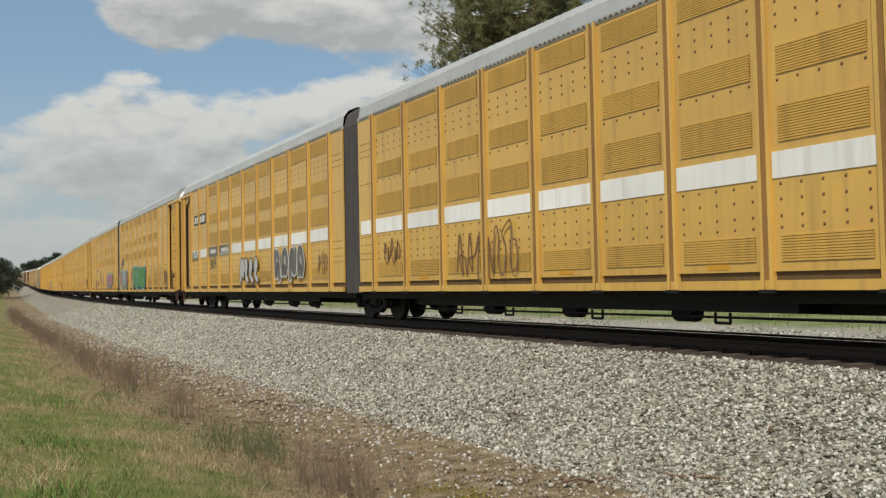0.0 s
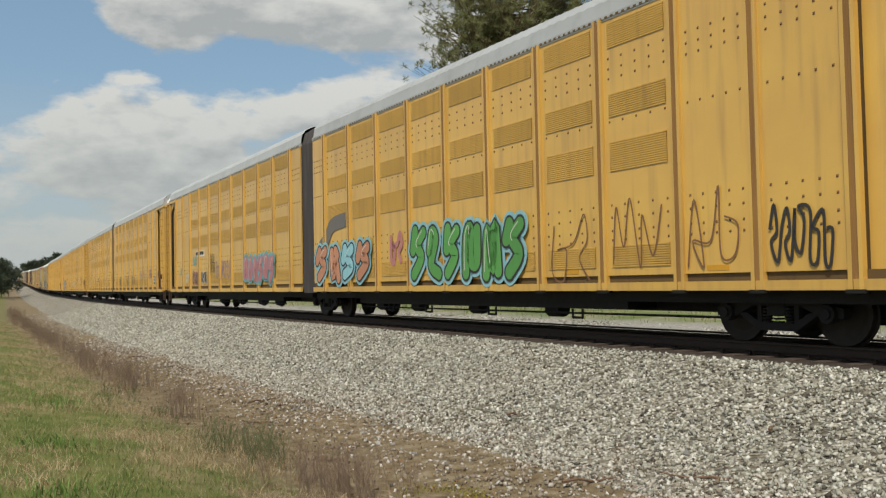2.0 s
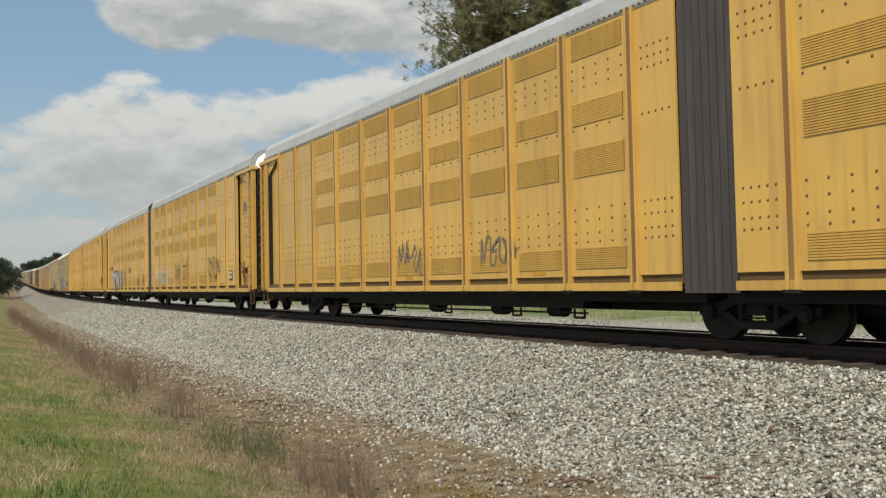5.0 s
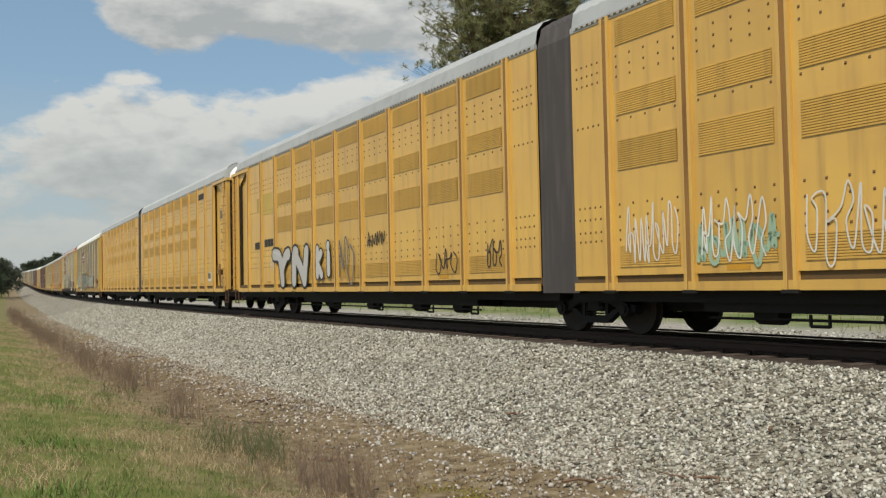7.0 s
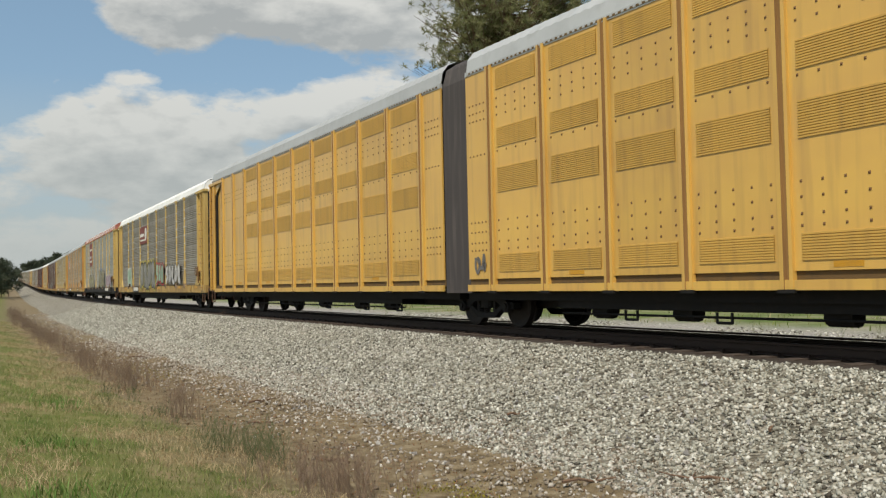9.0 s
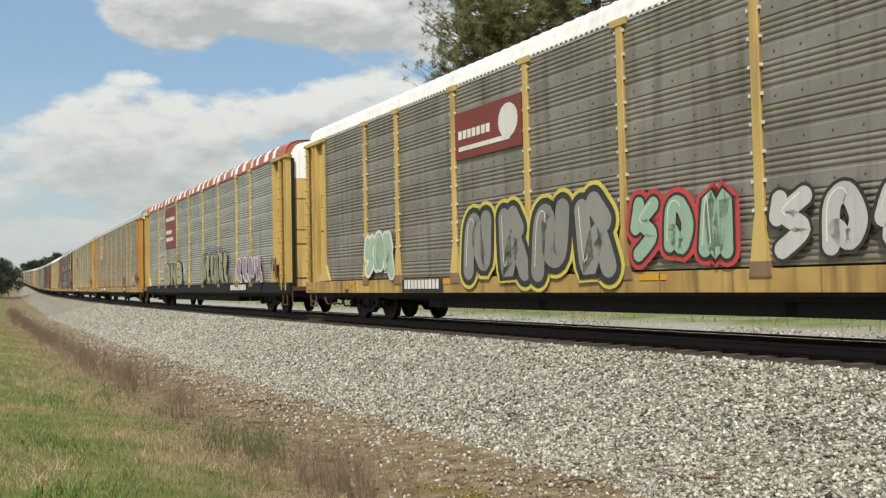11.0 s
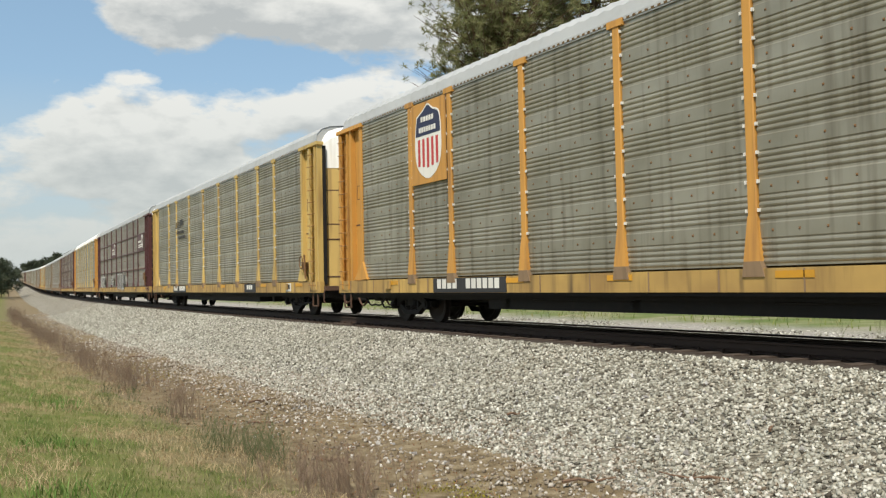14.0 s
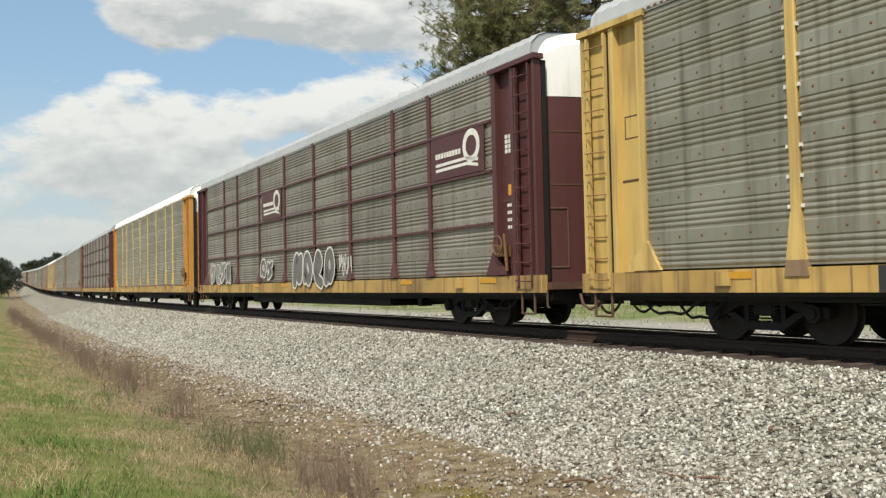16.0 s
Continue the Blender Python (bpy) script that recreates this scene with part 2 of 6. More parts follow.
# ---------------------------------------------------------------- mesh helpers
class Shape:
    """Corners and faces of one mesh, with a material index for each face."""

    def __init__(self):
        self.v, self.f, self.m = [], [], []

    def add(self, verts, faces, mat=0):
        k = len(self.v)
        self.v += [tuple(p) for p in verts]
        self.f += [tuple(i + k for i in f) for f in faces]
        self.m += [mat] * len(faces)
        return self

    def box(self, x0, x1, y0, y1, z0, z1, mat=0, bevel=0.0):
        if bevel:
            b = bevel
            ring = lambda z, i: [(x0 + i, y0, z), (x1 - i, y0, z), (x1, y0 + i, z), (x1, y1 - i, z), (x1 - i, y1, z), (x0 + i, y1, z), (x0, y1 - i, z), (x0, y0 + i, z)]
            v = ring(z0, b) + ring(z1, b)
            f = [tuple(reversed(range(8))), tuple(range(8, 16))] + [(i, (i + 1) % 8, (i + 1) % 8 + 8, i + 8) for i in range(8)]
            return self.add(v, f, mat)
        v = [(x0, y0, z0), (x1, y0, z0), (x1, y1, z0), (x0, y1, z0), (x0, y0, z1), (x1, y0, z1), (x1, y1, z1), (x0, y1, z1)]
        return self.add(v, [(3, 2, 1, 0), (4, 5, 6, 7), (0, 1, 5, 4), (1, 2, 6, 5), (2, 3, 7, 6), (3, 0, 4, 7)], mat)

    def rod(self, a, b, r, n=6, mat=0, r2=None):
        a, b = Vector(a), Vector(b)
        d = (b - a).normalized()
        u = d.orthogonal().normalized()
        w = d.cross(u)
        r2 = r if r2 is None else r2
        v = [a + (u * math.cos(6.2832 * i / n) + w * math.sin(6.2832 * i / n)) * r for i in range(n)]
        v += [b + (u * math.cos(6.2832 * i / n) + w * math.sin(6.2832 * i / n)) * r2 for i in range(n)]
        f = [(i, (i + 1) % n, (i + 1) % n + n, i + n) for i in range(n)] + [tuple(reversed(range(n))), tuple(range(n, 2 * n))]
        return self.add(v, f, mat)

    def tube(self, pts, r, n=6, mat=0):
        """One bent round bar through the points."""
        k = len(self.v)
        pts = [Vector(p) for p in pts]
        for i, p in enumerate(pts):
            d = (pts[min(i + 1, len(pts) - 1)] - pts[max(i - 1, 0)]).normalized()
            u = d.cross(Vector((0, 1, 0)) if abs(d.y) < 0.9 else Vector((1, 0, 0))).normalized()
            w = d.cross(u)
            self.v += [tuple(p + (u * math.cos(6.2832 * j / n) + w * math.sin(6.2832 * j / n)) * r) for j in range(n)]
        for i in range(len(pts) - 1):
            for j in range(n):
                self.f.append((k + i * n + j, k + i * n + (j + 1) % n, k + (i + 1) * n + (j + 1) % n, k + (i + 1) * n + j))
                self.m.append(mat)
        return self

    def prism(self, outline, x0, x1, mat=0):
        """An outline of (y, z) drawn out along x."""
        n = len(outline)
        v = [(x0, y, z) for y, z in outline] + [(x1, y, z) for y, z in outline]
        f = [(i, (i + 1) % n, (i + 1) % n + n, i + n) for i in range(n)] + [tuple(reversed(range(n))), tuple(range(n, 2 * n))]
        return self.add(v, f, mat)

    def plate(self, outline, y0, y1, mat=0):
        """An outline of (x, z) with a thickness along y; y0 is its outer face."""
        n = len(outline)
        v = [(x, y0, z) for x, z in outline] + [(x, y1, z) for x, z in outline]
        f = [(i, (i + 1) % n, (i + 1) % n + n, i + n) for i in range(n)] + [tuple(reversed(range(n))), tuple(range(n, 2 * n))]
        return self.add(v, f, mat)

    def mesh(self, name, mats, smooth=False):
        me = bpy.data.meshes.new(name)
        me.from_pydata(self.v, [], self.f)
        for m in (mats if isinstance(mats, (list, tuple)) else [mats]):
            me.materials.append(m)
        me.polygons.foreach_set("material_index", self.m)
        if smooth:
            me.polygons.foreach_set("use_smooth", [True] * len(self.f))
        bm = bmesh.new()
        bm.from_mesh(me)
        bmesh.ops.recalc_face_normals(bm, faces=bm.faces)
        bm.to_mesh(me)
        bm.free()
        return me


CACHE = {}


def part(name, shape, mats, parent, label="", at=(0, 0, 0), turn=0.0, key=None):
    """One mesh under a thing or part; alike parts share their mesh by key."""
    if key is None or key not in CACHE:
        me = (shape() if callable(shape) else shape).mesh(name, mats)
        if key is not None:
            CACHE[key] = me
    else:
        me = CACHE[key]
    ob = new(name, me)
    ob.parent = parent
    ob.location, ob.rotation_euler = at, (0, 0, turn)
    if label:
        tagged(ob, label)
    return ob


# ---------------------------------------------------------------- running gear
def wheel_shape():
    s = Shape()
    prof = [(0.10, -0.05), (0.30, -0.03), (0.40, -0.055), (0.455, -0.055), (0.455, 0.045), (0.485, 0.055), (0.485, 0.08), (0.39, 0.08), (0.30, 0.02), (0.10, 0.05)]
    n = 22
    v = [(r * math.cos(6.28319 * i / n), y, r * math.sin(6.28319 * i / n)) for i in range(n) for r, y in prof]
    k = len(prof)
    f = [(i * k + j, i * k + (j + 1) % k, ((i + 1) % n) * k + (j + 1) % k, ((i + 1) % n) * k + j) for i in range(n) for j in range(k)]
    s.add(v, f)
    return s.rod((0, -0.17, 0), (0, 0.1, 0), 0.1, 10)


def side_frame_shape():
    s = Shape()
    top = [(-1.12, 0.53), (-0.72, 0.60), (-0.4, 0.74), (0.4, 0.74), (0.72, 0.60), (1.12, 0.53), (1.12, 0.40), (0.78, 0.40), (0.42, 0.56), (-0.42, 0.56), (-0.78, 0.40), (-1.12, 0.40)]
    s.plate(top, -0.09, 0.07)
    s.plate([(-0.72, 0.44), (-0.34, 0.20), (0.34, 0.20), (0.72, 0.44), (0.56, 0.46), (0.3, 0.31), (-0.3, 0.31), (-0.56, 0.46)], -0.08, 0.06)
    for x in (-0.36, 0.30):
        s.box(x, x + 0.08, -0.07, 0.05, 0.3, 0.58)
    for x in (-0.2, 0.0, 0.2):
        for j in range(5):
            s.rod((x, -0.02, 0.31 + j * 0.048), (x, -0.02, 0.335 + j * 0.048), 0.075, 8)
    for x in (-0.9, 0.9):
        s.rod((x, -0.16, 0.455), (x, -0.02, 0.455), 0.13, 12)
        s.rod((x, -0.19, 0.455), (x, -0.15, 0.455), 0.075, 8)
    return s


def truck(car, c):
    """A four-wheeled truck at c metres behind the car's origin."""
    t = part("truck", lambda: Shape().box(-0.2, 0.2, -1.1, 1.1, 0.42, 0.7, 0, 0.05).box(-0.45, 0.45, -0.35, 0.35, 0.6, 0.78), BLACK, car, "black cast-steel four-wheeled truck", (-c, 0, 0), key="truck")
    for y, r in ((-1.0, 0), (1.0, math.pi)):
        part("side_frame", side_frame_shape, BLACK, t, at=(0, y, 0), turn=r, key="side_frame")
    for x in (-0.9, 0.9):
        part("axle", lambda: Shape().rod((0, -0.95, 0), (0, 0.95, 0), 0.075, 10), WHEEL, t, at=(x, 0, 0.457), key="axle")
        for y, r in ((-0.755, 0), (0.755, math.pi)):
            part("wheel", wheel_shape, WHEEL, t, at=(x, y, 0.457), turn=r, key="wheel")
    return t


def coupler_shape():
    s = Shape()
    s.box(-0.75, 0.0, -0.09, 0.09, 0.72, 0.9, 0, 0.02)
    s.plate([(-0.12, 0.66), (0.1, 0.66), (0.14, 0.72), (0.14, 0.9), (0.1, 0.96), (-0.12, 0.96)], -0.17, 0.05)
    s.rod((0.05, 0.1, 0.66), (0.05, 0.1, 0.95), 0.08, 8)
    s.tube([(-0.55 + 0.75 * k / 9, -0.35, 0.62 - 1.1 * (k / 9) * (1 - k / 9)) for k in range(10)], 0.028, 6)      # the air hose hangs in a loop
    s.tube([(-0.4, -0.2, 0.80), (-0.68, -1.3, 0.86), (-0.7, -1.42, 0.8), (-0.7, -1.42, 0.5), (-0.62, -1.42, 0.46)], 0.022, 6)
    s.tube([(-0.35, -0.9, 0.72), (-0.2, -0.95, 0.52), (0.0, -0.95, 0.44), (0.2, -0.92, 0.5), (0.3, -0.88, 0.66)], 0.03, 6)
    return s


def ladder_shape(h0, h1, w=0.46, n=12):
    s = Shape()
    for x in (0, w):
        s.box(x - 0.025, x + 0.025, -0.05, 0.012, h0, h1)
    for i in range(n):
        z = h0 + (h1 - h0) * (i + 0.4) / n
        s.rod((0, -0.12, z), (w, -0.12, z - 0.02), 0.012, 6, 1)
        s.rod((0, -0.02, z + 0.03), (0, -0.12, z), 0.011, 5, 1)
        s.rod((w, -0.02, z), (w, -0.12, z - 0.02), 0.011, 5, 1)
    return s


def roof_shape(length, half, eave, crown, pitch, ridge=0.02):
    """A bowed roof of ribbed sheets, closed below."""
    s = Shape()
    n = 12
    arc = []
    for j in range(n + 1):
        a = -1 + 2 * j / n
        arc.append((half * math.sin(a * 1.5708) if abs(a) < 1 else half * a, eave + (crown - eave) * (1 - abs(a) ** 3.4)))
    steps = int(length / pitch)
    v, f = [], []
    for i in range(steps + 1):
        for k, dz in ((0, 0.0), (1, ridge)):
            x = -min(length, (i + 0.5 * k) * pitch)
            v += [(x, y, z + (dz if 0 < j < n else 0)) for j, (y, z) in enumerate(arc)]
    rows = 2 * (steps + 1)
    for i in range(rows - 1):
        for j in range(n):
            f.append((i * (n + 1) + j, i * (n + 1) + j + 1, (i + 1) * (n + 1) + j + 1, (i + 1) * (n + 1) + j))
    s.add(v, f)
    for y in (-half, half):
        s.box(-length, 0, y - 0.035, y + 0.035, eave - 0.07, eave + 0.03)
        k = math.copysign(1, y)
        for i in range(int(length / 0.15) - 1):
            x = -0.12 - i * 0.15
            # dark block that paints the shade between two corrugations of the eave
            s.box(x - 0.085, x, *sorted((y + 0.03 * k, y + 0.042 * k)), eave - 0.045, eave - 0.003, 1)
            s.box(x - 0.15, x - 0.085, *sorted((y + 0.03 * k, y + 0.05 * k)), eave - 0.04, eave + 0.01)
    return s


def end_arch(x0, x1, half, z0, eave, crown, power=2.2):
    """The end wall under the bowed roof, as one outline of (y, z)."""
    pts = [(-half, z0), (half, z0)]
    for j in range(13):
        a = 1 - 2 * j / 12
        pts.append((half * math.sin(a * 1.5708), eave + (crown - eave) * (1 - abs(a) ** power)))
    return Shape().prism(pts, x0, x1)


def bowed_door(car, d, x, eave, crown, body, cap, split, key):
    """An end door that bulges outwards, with a pale cap under the roof's arch."""
    def sheet(z0, z1, out):
        def make():
            s = Shape()
            n = 14
            v = []
            for j in range(n + 1):
                a = -1 + 2 * j / n
                y = 1.36 * math.sin(a * 1.5708)
                b = x + d * (0.30 * (1 - (y / 1.36) ** 2) + out)
                top = eave + (crown - eave) * (1 - abs(a) ** 2.2)
                if z1 is not None:
                    v += [(b, y, z0), (b, y, z1), (b - 0.04 * d, y, z0), (b - 0.04 * d, y, z1)]
                else:
                    v += [(b, y, z0), (b, y, top - 0.25), (b - 0.10 * d, y, z0), (b - 0.16 * d, y, top)]
            for j in range(n):
                k = 4 * j
                s.add([v[k], v[k + 4], v[k + 5], v[k + 1]], [(0, 1, 2, 3)])
                s.add([v[k + 1], v[k + 5], v[k + 7], v[k + 3]], [(0, 1, 2, 3)])
            return s
        return make
    door = part("end_door", sheet(0.95, split + 0.03, 0.0), body, car, key=("door", key, body.name))
    part("door_cap", sheet(split, None, 0.012), cap, car, "white fibreglass door cap", key=("cap", key, cap.name))
    bow = lambda y, z: (x + d * (0.30 * (1 - (y / 1.36) ** 2) + 0.006), y, z)
    s = Shape()
    for y0, y1 in ((-1.25, -1.04), (-1.04, -0.83)):
        for z in (1.25, 2.4):
            s.rod(bow(y0, z), bow(y1, z), 0.02, 5)
    for y in (-1.25, -0.83):
        s.rod(bow(y, 1.25), bow(y, 2.4), 0.02, 5)
    part("door_hatch", s, RUST, door, "rusty hatch outline", key=("hatch", key))
    for z in (2.85, 3.9):
        part("door_seam", sheet(z, z + 0.03, 0.008), RUST, door, key=("seamd", key, z))
    for y in (-1.315, 1.315):
        e = sorted((x - 0.02 * d, x + 0.17 * d))
        part("door_track", Shape().box(*e, y - 0.05, y + 0.05, 1.0, eave - 0.1), BLACK, car, "dark door track", key=("dtrack", key, y))
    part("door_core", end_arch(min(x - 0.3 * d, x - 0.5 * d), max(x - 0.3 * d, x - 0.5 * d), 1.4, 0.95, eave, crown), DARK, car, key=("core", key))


# ---------------------------------------------------------------- the articulated yellow cars
SIDE = 1.50
VENTS = ((4.98, 5.43), (3.78, 4.19), (2.84, 3.36), (1.19, 1.57))


def panel_sheet(width):
    return lambda: Shape().plate([(-width / 2, 1.05), (width / 2, 1.05), (width / 2, 5.5), (-width / 2, 5.5)], -0.02, 0.02)


def vent(width, z0, z1):
    """A louvre of thin slats, folded from one sheet."""
    def make():
        s = Shape()
        a, b = -width / 2 + 0.14, width / 2 - 0.12
        n = int((z1 - z0) / 0.037)
        d = (z1 - z0) / n
        v = []
        for i in range(n):
            z = z0 + d * i
            for y, q in ((-0.0215, z), (-0.036, z + d * 0.04), (-0.036, z + d * 0.70), (-0.0215, z + d * 0.76)):
                v += [(a, y, q), (b, y, q)]
        s.add(v, [(2 * i, 2 * i + 1, 2 * i + 3, 2 * i + 2) for i in range(4 * n - 1)])
        return s
    return make


def bolt_rows(width):
    def make():
        s = Shape()
        w = width / 2
        r = 0.02
        for z in (4.80, 4.62, 4.45, 3.70, 2.26, 2.05, 1.82, 1.66):
            for i in range(5):
                x = -w + 0.15 + (2 * w - 0.3) * i / 4
                s.add([(x - r, -0.021, z - r), (x + r, -0.021, z - r), (x + r, -0.021, z + r), (x - r, -0.021, z + r), (x, -0.042, z)],
                      [(0, 1, 4), (1, 2, 4), (2, 3, 4), (3, 0, 4)])
        return s
    return make


def auto_panel(car, width, vented, at, turn):
    """A side panel; its louvred vents have slats, its seams rows of bolts."""
    p = part("side_panel", panel_sheet(width), YELLOW, car, at=at, turn=turn, key=("panel", width))
    if vented:
        for z0, z1 in VENTS:
            part("vent", vent(width, z0, z1), YELLOW_VENT, p, key=("vent", width, z0))
    tagged(part("bolts", bolt_rows(width), BOLT, p, key=("bolts", width)), kind="stuff")


def auto_post():
    """A folded channel: two flanges and a web with its shade painted in brown, one outline drawn upwards."""
    out = [(-0.115, 0.02), (-0.115, -0.07), (-0.045, -0.075), (-0.035, -0.03), (0.04, -0.03), (0.05, -0.075), (0.105, -0.07), (0.105, 0.02)]
    n = len(out)
    s = Shape()
    v = [(x, y, 0.80) for x, y in out] + [(x, y, 5.53) for x, y in out]
    s.add(v, [(i, (i + 1) % n, (i + 1) % n + n, i + n) for i in range(n)] + [tuple(range(n, 2 * n)), tuple(reversed(range(n)))])
    # web and inner flanges take the darker colour, as shade in the channel
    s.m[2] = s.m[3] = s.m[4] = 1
    return s


FRONT_POSTS = [1.6 + 1.87 * i for i in range(9)] + [18.11, 19.68]
REAR_POSTS = [1.53 + 1.865 * i for i in range(9)] + [18.03, 19.62]


def paired_unit(front):
    """Half of an articulated car: the bellows end at x = 0, the ladder end at d * end."""
    posts, end, d = (FRONT_POSTS, 22.1, 1) if front else (REAR_POSTS, 21.75, -1)
    car = new("autorack_unit")
    start = 0.62 if front else 0.5
    span = lambda a, b: (min(d * a, d * b), max(d * a, d * b))
    x0, x1 = span(start, end - 0.95)
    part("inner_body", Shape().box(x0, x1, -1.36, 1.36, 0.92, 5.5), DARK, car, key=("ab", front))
    x0, x1 = span(0.2, end - 0.1)
    s = Shape().box(x0, x1, -1.28, 1.28, 0.60, 0.79).box(x0, x1, -0.55, 0.55, 0.42, 0.7)
    a, b = span(3.4, end - 7.2)
    s.box(a, b, -1.2, 1.2, 0.46, 0.74)
    for q in (4.5, 6.6, 9.5, 12.5):
        a = d * q
        s.rod((a - 0.22, -0.95, 0.42), (a + 0.22, -0.95, 0.42), 0.15, 10)
        s.box(a - 0.04, a + 0.04, -1.05, -0.9, 0.4, 0.62)
        s.rod((a + 0.9, -1.25, 0.45), (a + 0.9, -1.25, 0.28), 0.025, 5)
        s.rod((a + 1.2, -1.25, 0.45), (a + 1.2, -1.25, 0.28), 0.025, 5)
        s.rod((a + 0.9, -1.25, 0.29), (a + 1.2, -1.25, 0.29), 0.025, 5)
    x0, x1 = span(3.4, end - 5)
    s.rod((x0, -1.1, 0.36), (x1, -1.1, 0.37), 0.022, 5)
    part("underframe", s, BLACK, car, "black steel underframe with brake rigging", key=("au", front))
    for y, r in ((-SIDE, 0), (SIDE, math.pi)):
        x0, x1 = span(start, end - 0.75)
        sy = -1 if y < 0 else 1
        # the second box is the recessed brown plate, darkened for the shade under the panels
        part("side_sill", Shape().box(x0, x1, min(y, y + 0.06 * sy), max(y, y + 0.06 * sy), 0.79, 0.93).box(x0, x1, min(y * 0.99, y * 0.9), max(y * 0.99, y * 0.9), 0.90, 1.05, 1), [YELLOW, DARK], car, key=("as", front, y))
        edges = [start] + posts
        for i, p in enumerate(posts):
            part("side_post", auto_post, [YELLOW, SHADE_BROWN], car, at=(d * p, y, 0), turn=r, key="auto_post")
            w = round(p - edges[i] - 0.2, 3)
            mid = (p + edges[i]) / 2 if i else (p - 0.1 + start) / 2
            w = w if i else round(p - 0.1 - start, 3)
            auto_panel(car, w, 0 < i <= 8, (d * mid, y, 0), r)
            if i in (2, 5, 7, 9):
                part("reflector", lambda: Shape().box(-0.22, 0.22, -0.026, -0.019, 1.09, 1.17), AMBER, car, at=(d * mid, y, 0), turn=r, key="auto_reflector")
            part("post_foot", lambda: Shape().box(-0.14, 0.14, -0.09, 0.02, 0.75, 0.80), BLACK, car, at=(d * p, y, 0), turn=r, key="post_foot")
        # the plain bay before the ladder, set back under the roof
        a, b = posts[-1] + 0.1, end - 0.7
        x0, x1 = span(a, b)
        inn = y * 0.935
        part("end_bay", Shape().box(x0, x1, min(inn, y * 0.9), max(inn, y * 0.9), 0.95, 5.35), YELLOW, car, key=("aeb", front, y))
        part("corner_panel", Shape().box(*span(end - 0.62, end - 0.08), min(y * 0.95, y * 0.98), max(y * 0.95, y * 0.98), 0.9, 5.36), YELLOW, car, key=("acp", front, y))
        part("corner_post", Shape().box(*span(end - 0.78, end - 0.62), min(y, y * 1.03), max(y, y * 1.03), 0.9, 5.4), YELLOW, car, key=("aco", front, y))
        part("corner_post", Shape().box(*span(end - 0.08, end), min(y * 0.95, y * 1.03), max(y * 0.95, y * 1.03), 0.9, 5.36), YELLOW, car, key=("aci", front, y))
        if not front:
            # solid black strip standing in for the shade inside the deep end recess
            part("door_slot", Shape().box(*span(end - 0.93, end - 0.79), min(y * 0.9, y * 0.98), max(y * 0.9, y * 0.98), 0.95, 5.34), BLACK, car, key=("adx", y))
        part("eave_bracket", Shape().box(*span(posts[-1], end + 0.05), min(y * 0.9, y * 1.05), max(y * 0.9, y * 1.05), 5.36, 5.47).add(
            [(d * (posts[-1] + 0.4), y * 1.0, 5.36), (d * (end - 0.75), y * 1.0, 5.36), (d * (end - 0.75), y * 0.985, 4.9), (d * (end - 0.75), y * 0.96, 5.36)], [(0, 1, 2), (0, 2, 3), (0, 3, 1), (1, 3, 2)]), YELLOW, car, key=("aev", front, y))
        part("ladder", lambda: ladder_shape(0.85, 5.3), [YELLOW, SHADE_BROWN], car, "yellow steel ladder with bent rungs", at=(d * (end - 0.34) - 0.23, y * 1.02, 0), turn=0, key="ladder") if y < 0 else \
            part("ladder", lambda: ladder_shape(0.85, 5.3), [YELLOW, SHADE_BROWN], car, at=(d * (end - 0.34) + 0.23, y * 1.02, 0), turn=math.pi, key="ladder")
    # brake gear box by the ladder
    g = d * (end - 1.2)
    if front:
        s = Shape()
        s.box(g - 0.15, g + 0.12, -1.60, -1.39, 1.5, 1.72, 0, 0.03)
        for k in range(10):
            a0, a1 = k * 0.6283, (k + 1) * 0.6283
            s.rod((g + 0.17 * math.cos(a0), -1.66, 1.72 + 0.2 * math.sin(a0)), (g + 0.17 * math.cos(a1), -1.66, 1.72 + 0.2 * math.sin(a1)), 0.016, 5)
        s.rod((g + 0.18, -1.62, 1.95), (g + 0.26, -1.60, 1.15), 0.03, 6)
        s.rod((g - 0.05, -1.58, 1.5), (g + 0.02, -1.55, 0.95), 0.035, 6)
        s.rod((g - 0.17, -1.66, 1.72), (g + 0.17, -1.66, 1.72), 0.013, 5)
        part("hand_brake", s, BOLT, car, "rusty hand brake wheel and chain", key=("hb", front))
    bowed_door(car, d, d * (end - 0.12), 5.5, 6.17, YELLOW, WHITE, 4.58, front)
    length = end - start - 0.4
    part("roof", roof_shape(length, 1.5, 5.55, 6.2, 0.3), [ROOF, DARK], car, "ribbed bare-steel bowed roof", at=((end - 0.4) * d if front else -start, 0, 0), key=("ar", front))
    part("roof_lip", end_arch(*span(end - 0.5, end - 0.38), 1.49, 5.4, 5.54, 6.185, 3.4), ROOF, car, key=("arl", front))
    truck(car, -d * (end - 4.1))
    if front:
        truck(car, -0.55)
        # the bellows between the two halves
        s = Shape()
        v = []
        n = 11
        for i in range(15):                      # one skin folded into pleats
            x = -0.5 + i * 0.08
            q = 0.07 if i % 2 else 0.0
            v += [(x, -1.46 + q, 0.75), (x, 1.46 - q, 0.75)] + [(x, (1.46 - q) * math.sin((1 - j / 4) * 1.5708), 5.5 + (0.68 - q) * (1 - abs(1 - j / 4) ** 3.0)) for j in range(9)]
        s.add(v, [(i * n + k, i * n + (k + 1) % n, (i + 1) * n + (k + 1) % n, (i + 1) * n + k) for i in range(14) for k in range(n)])
        part("bellows", s, RUBBER, car, "dark pleated rubber bellows joining two units")
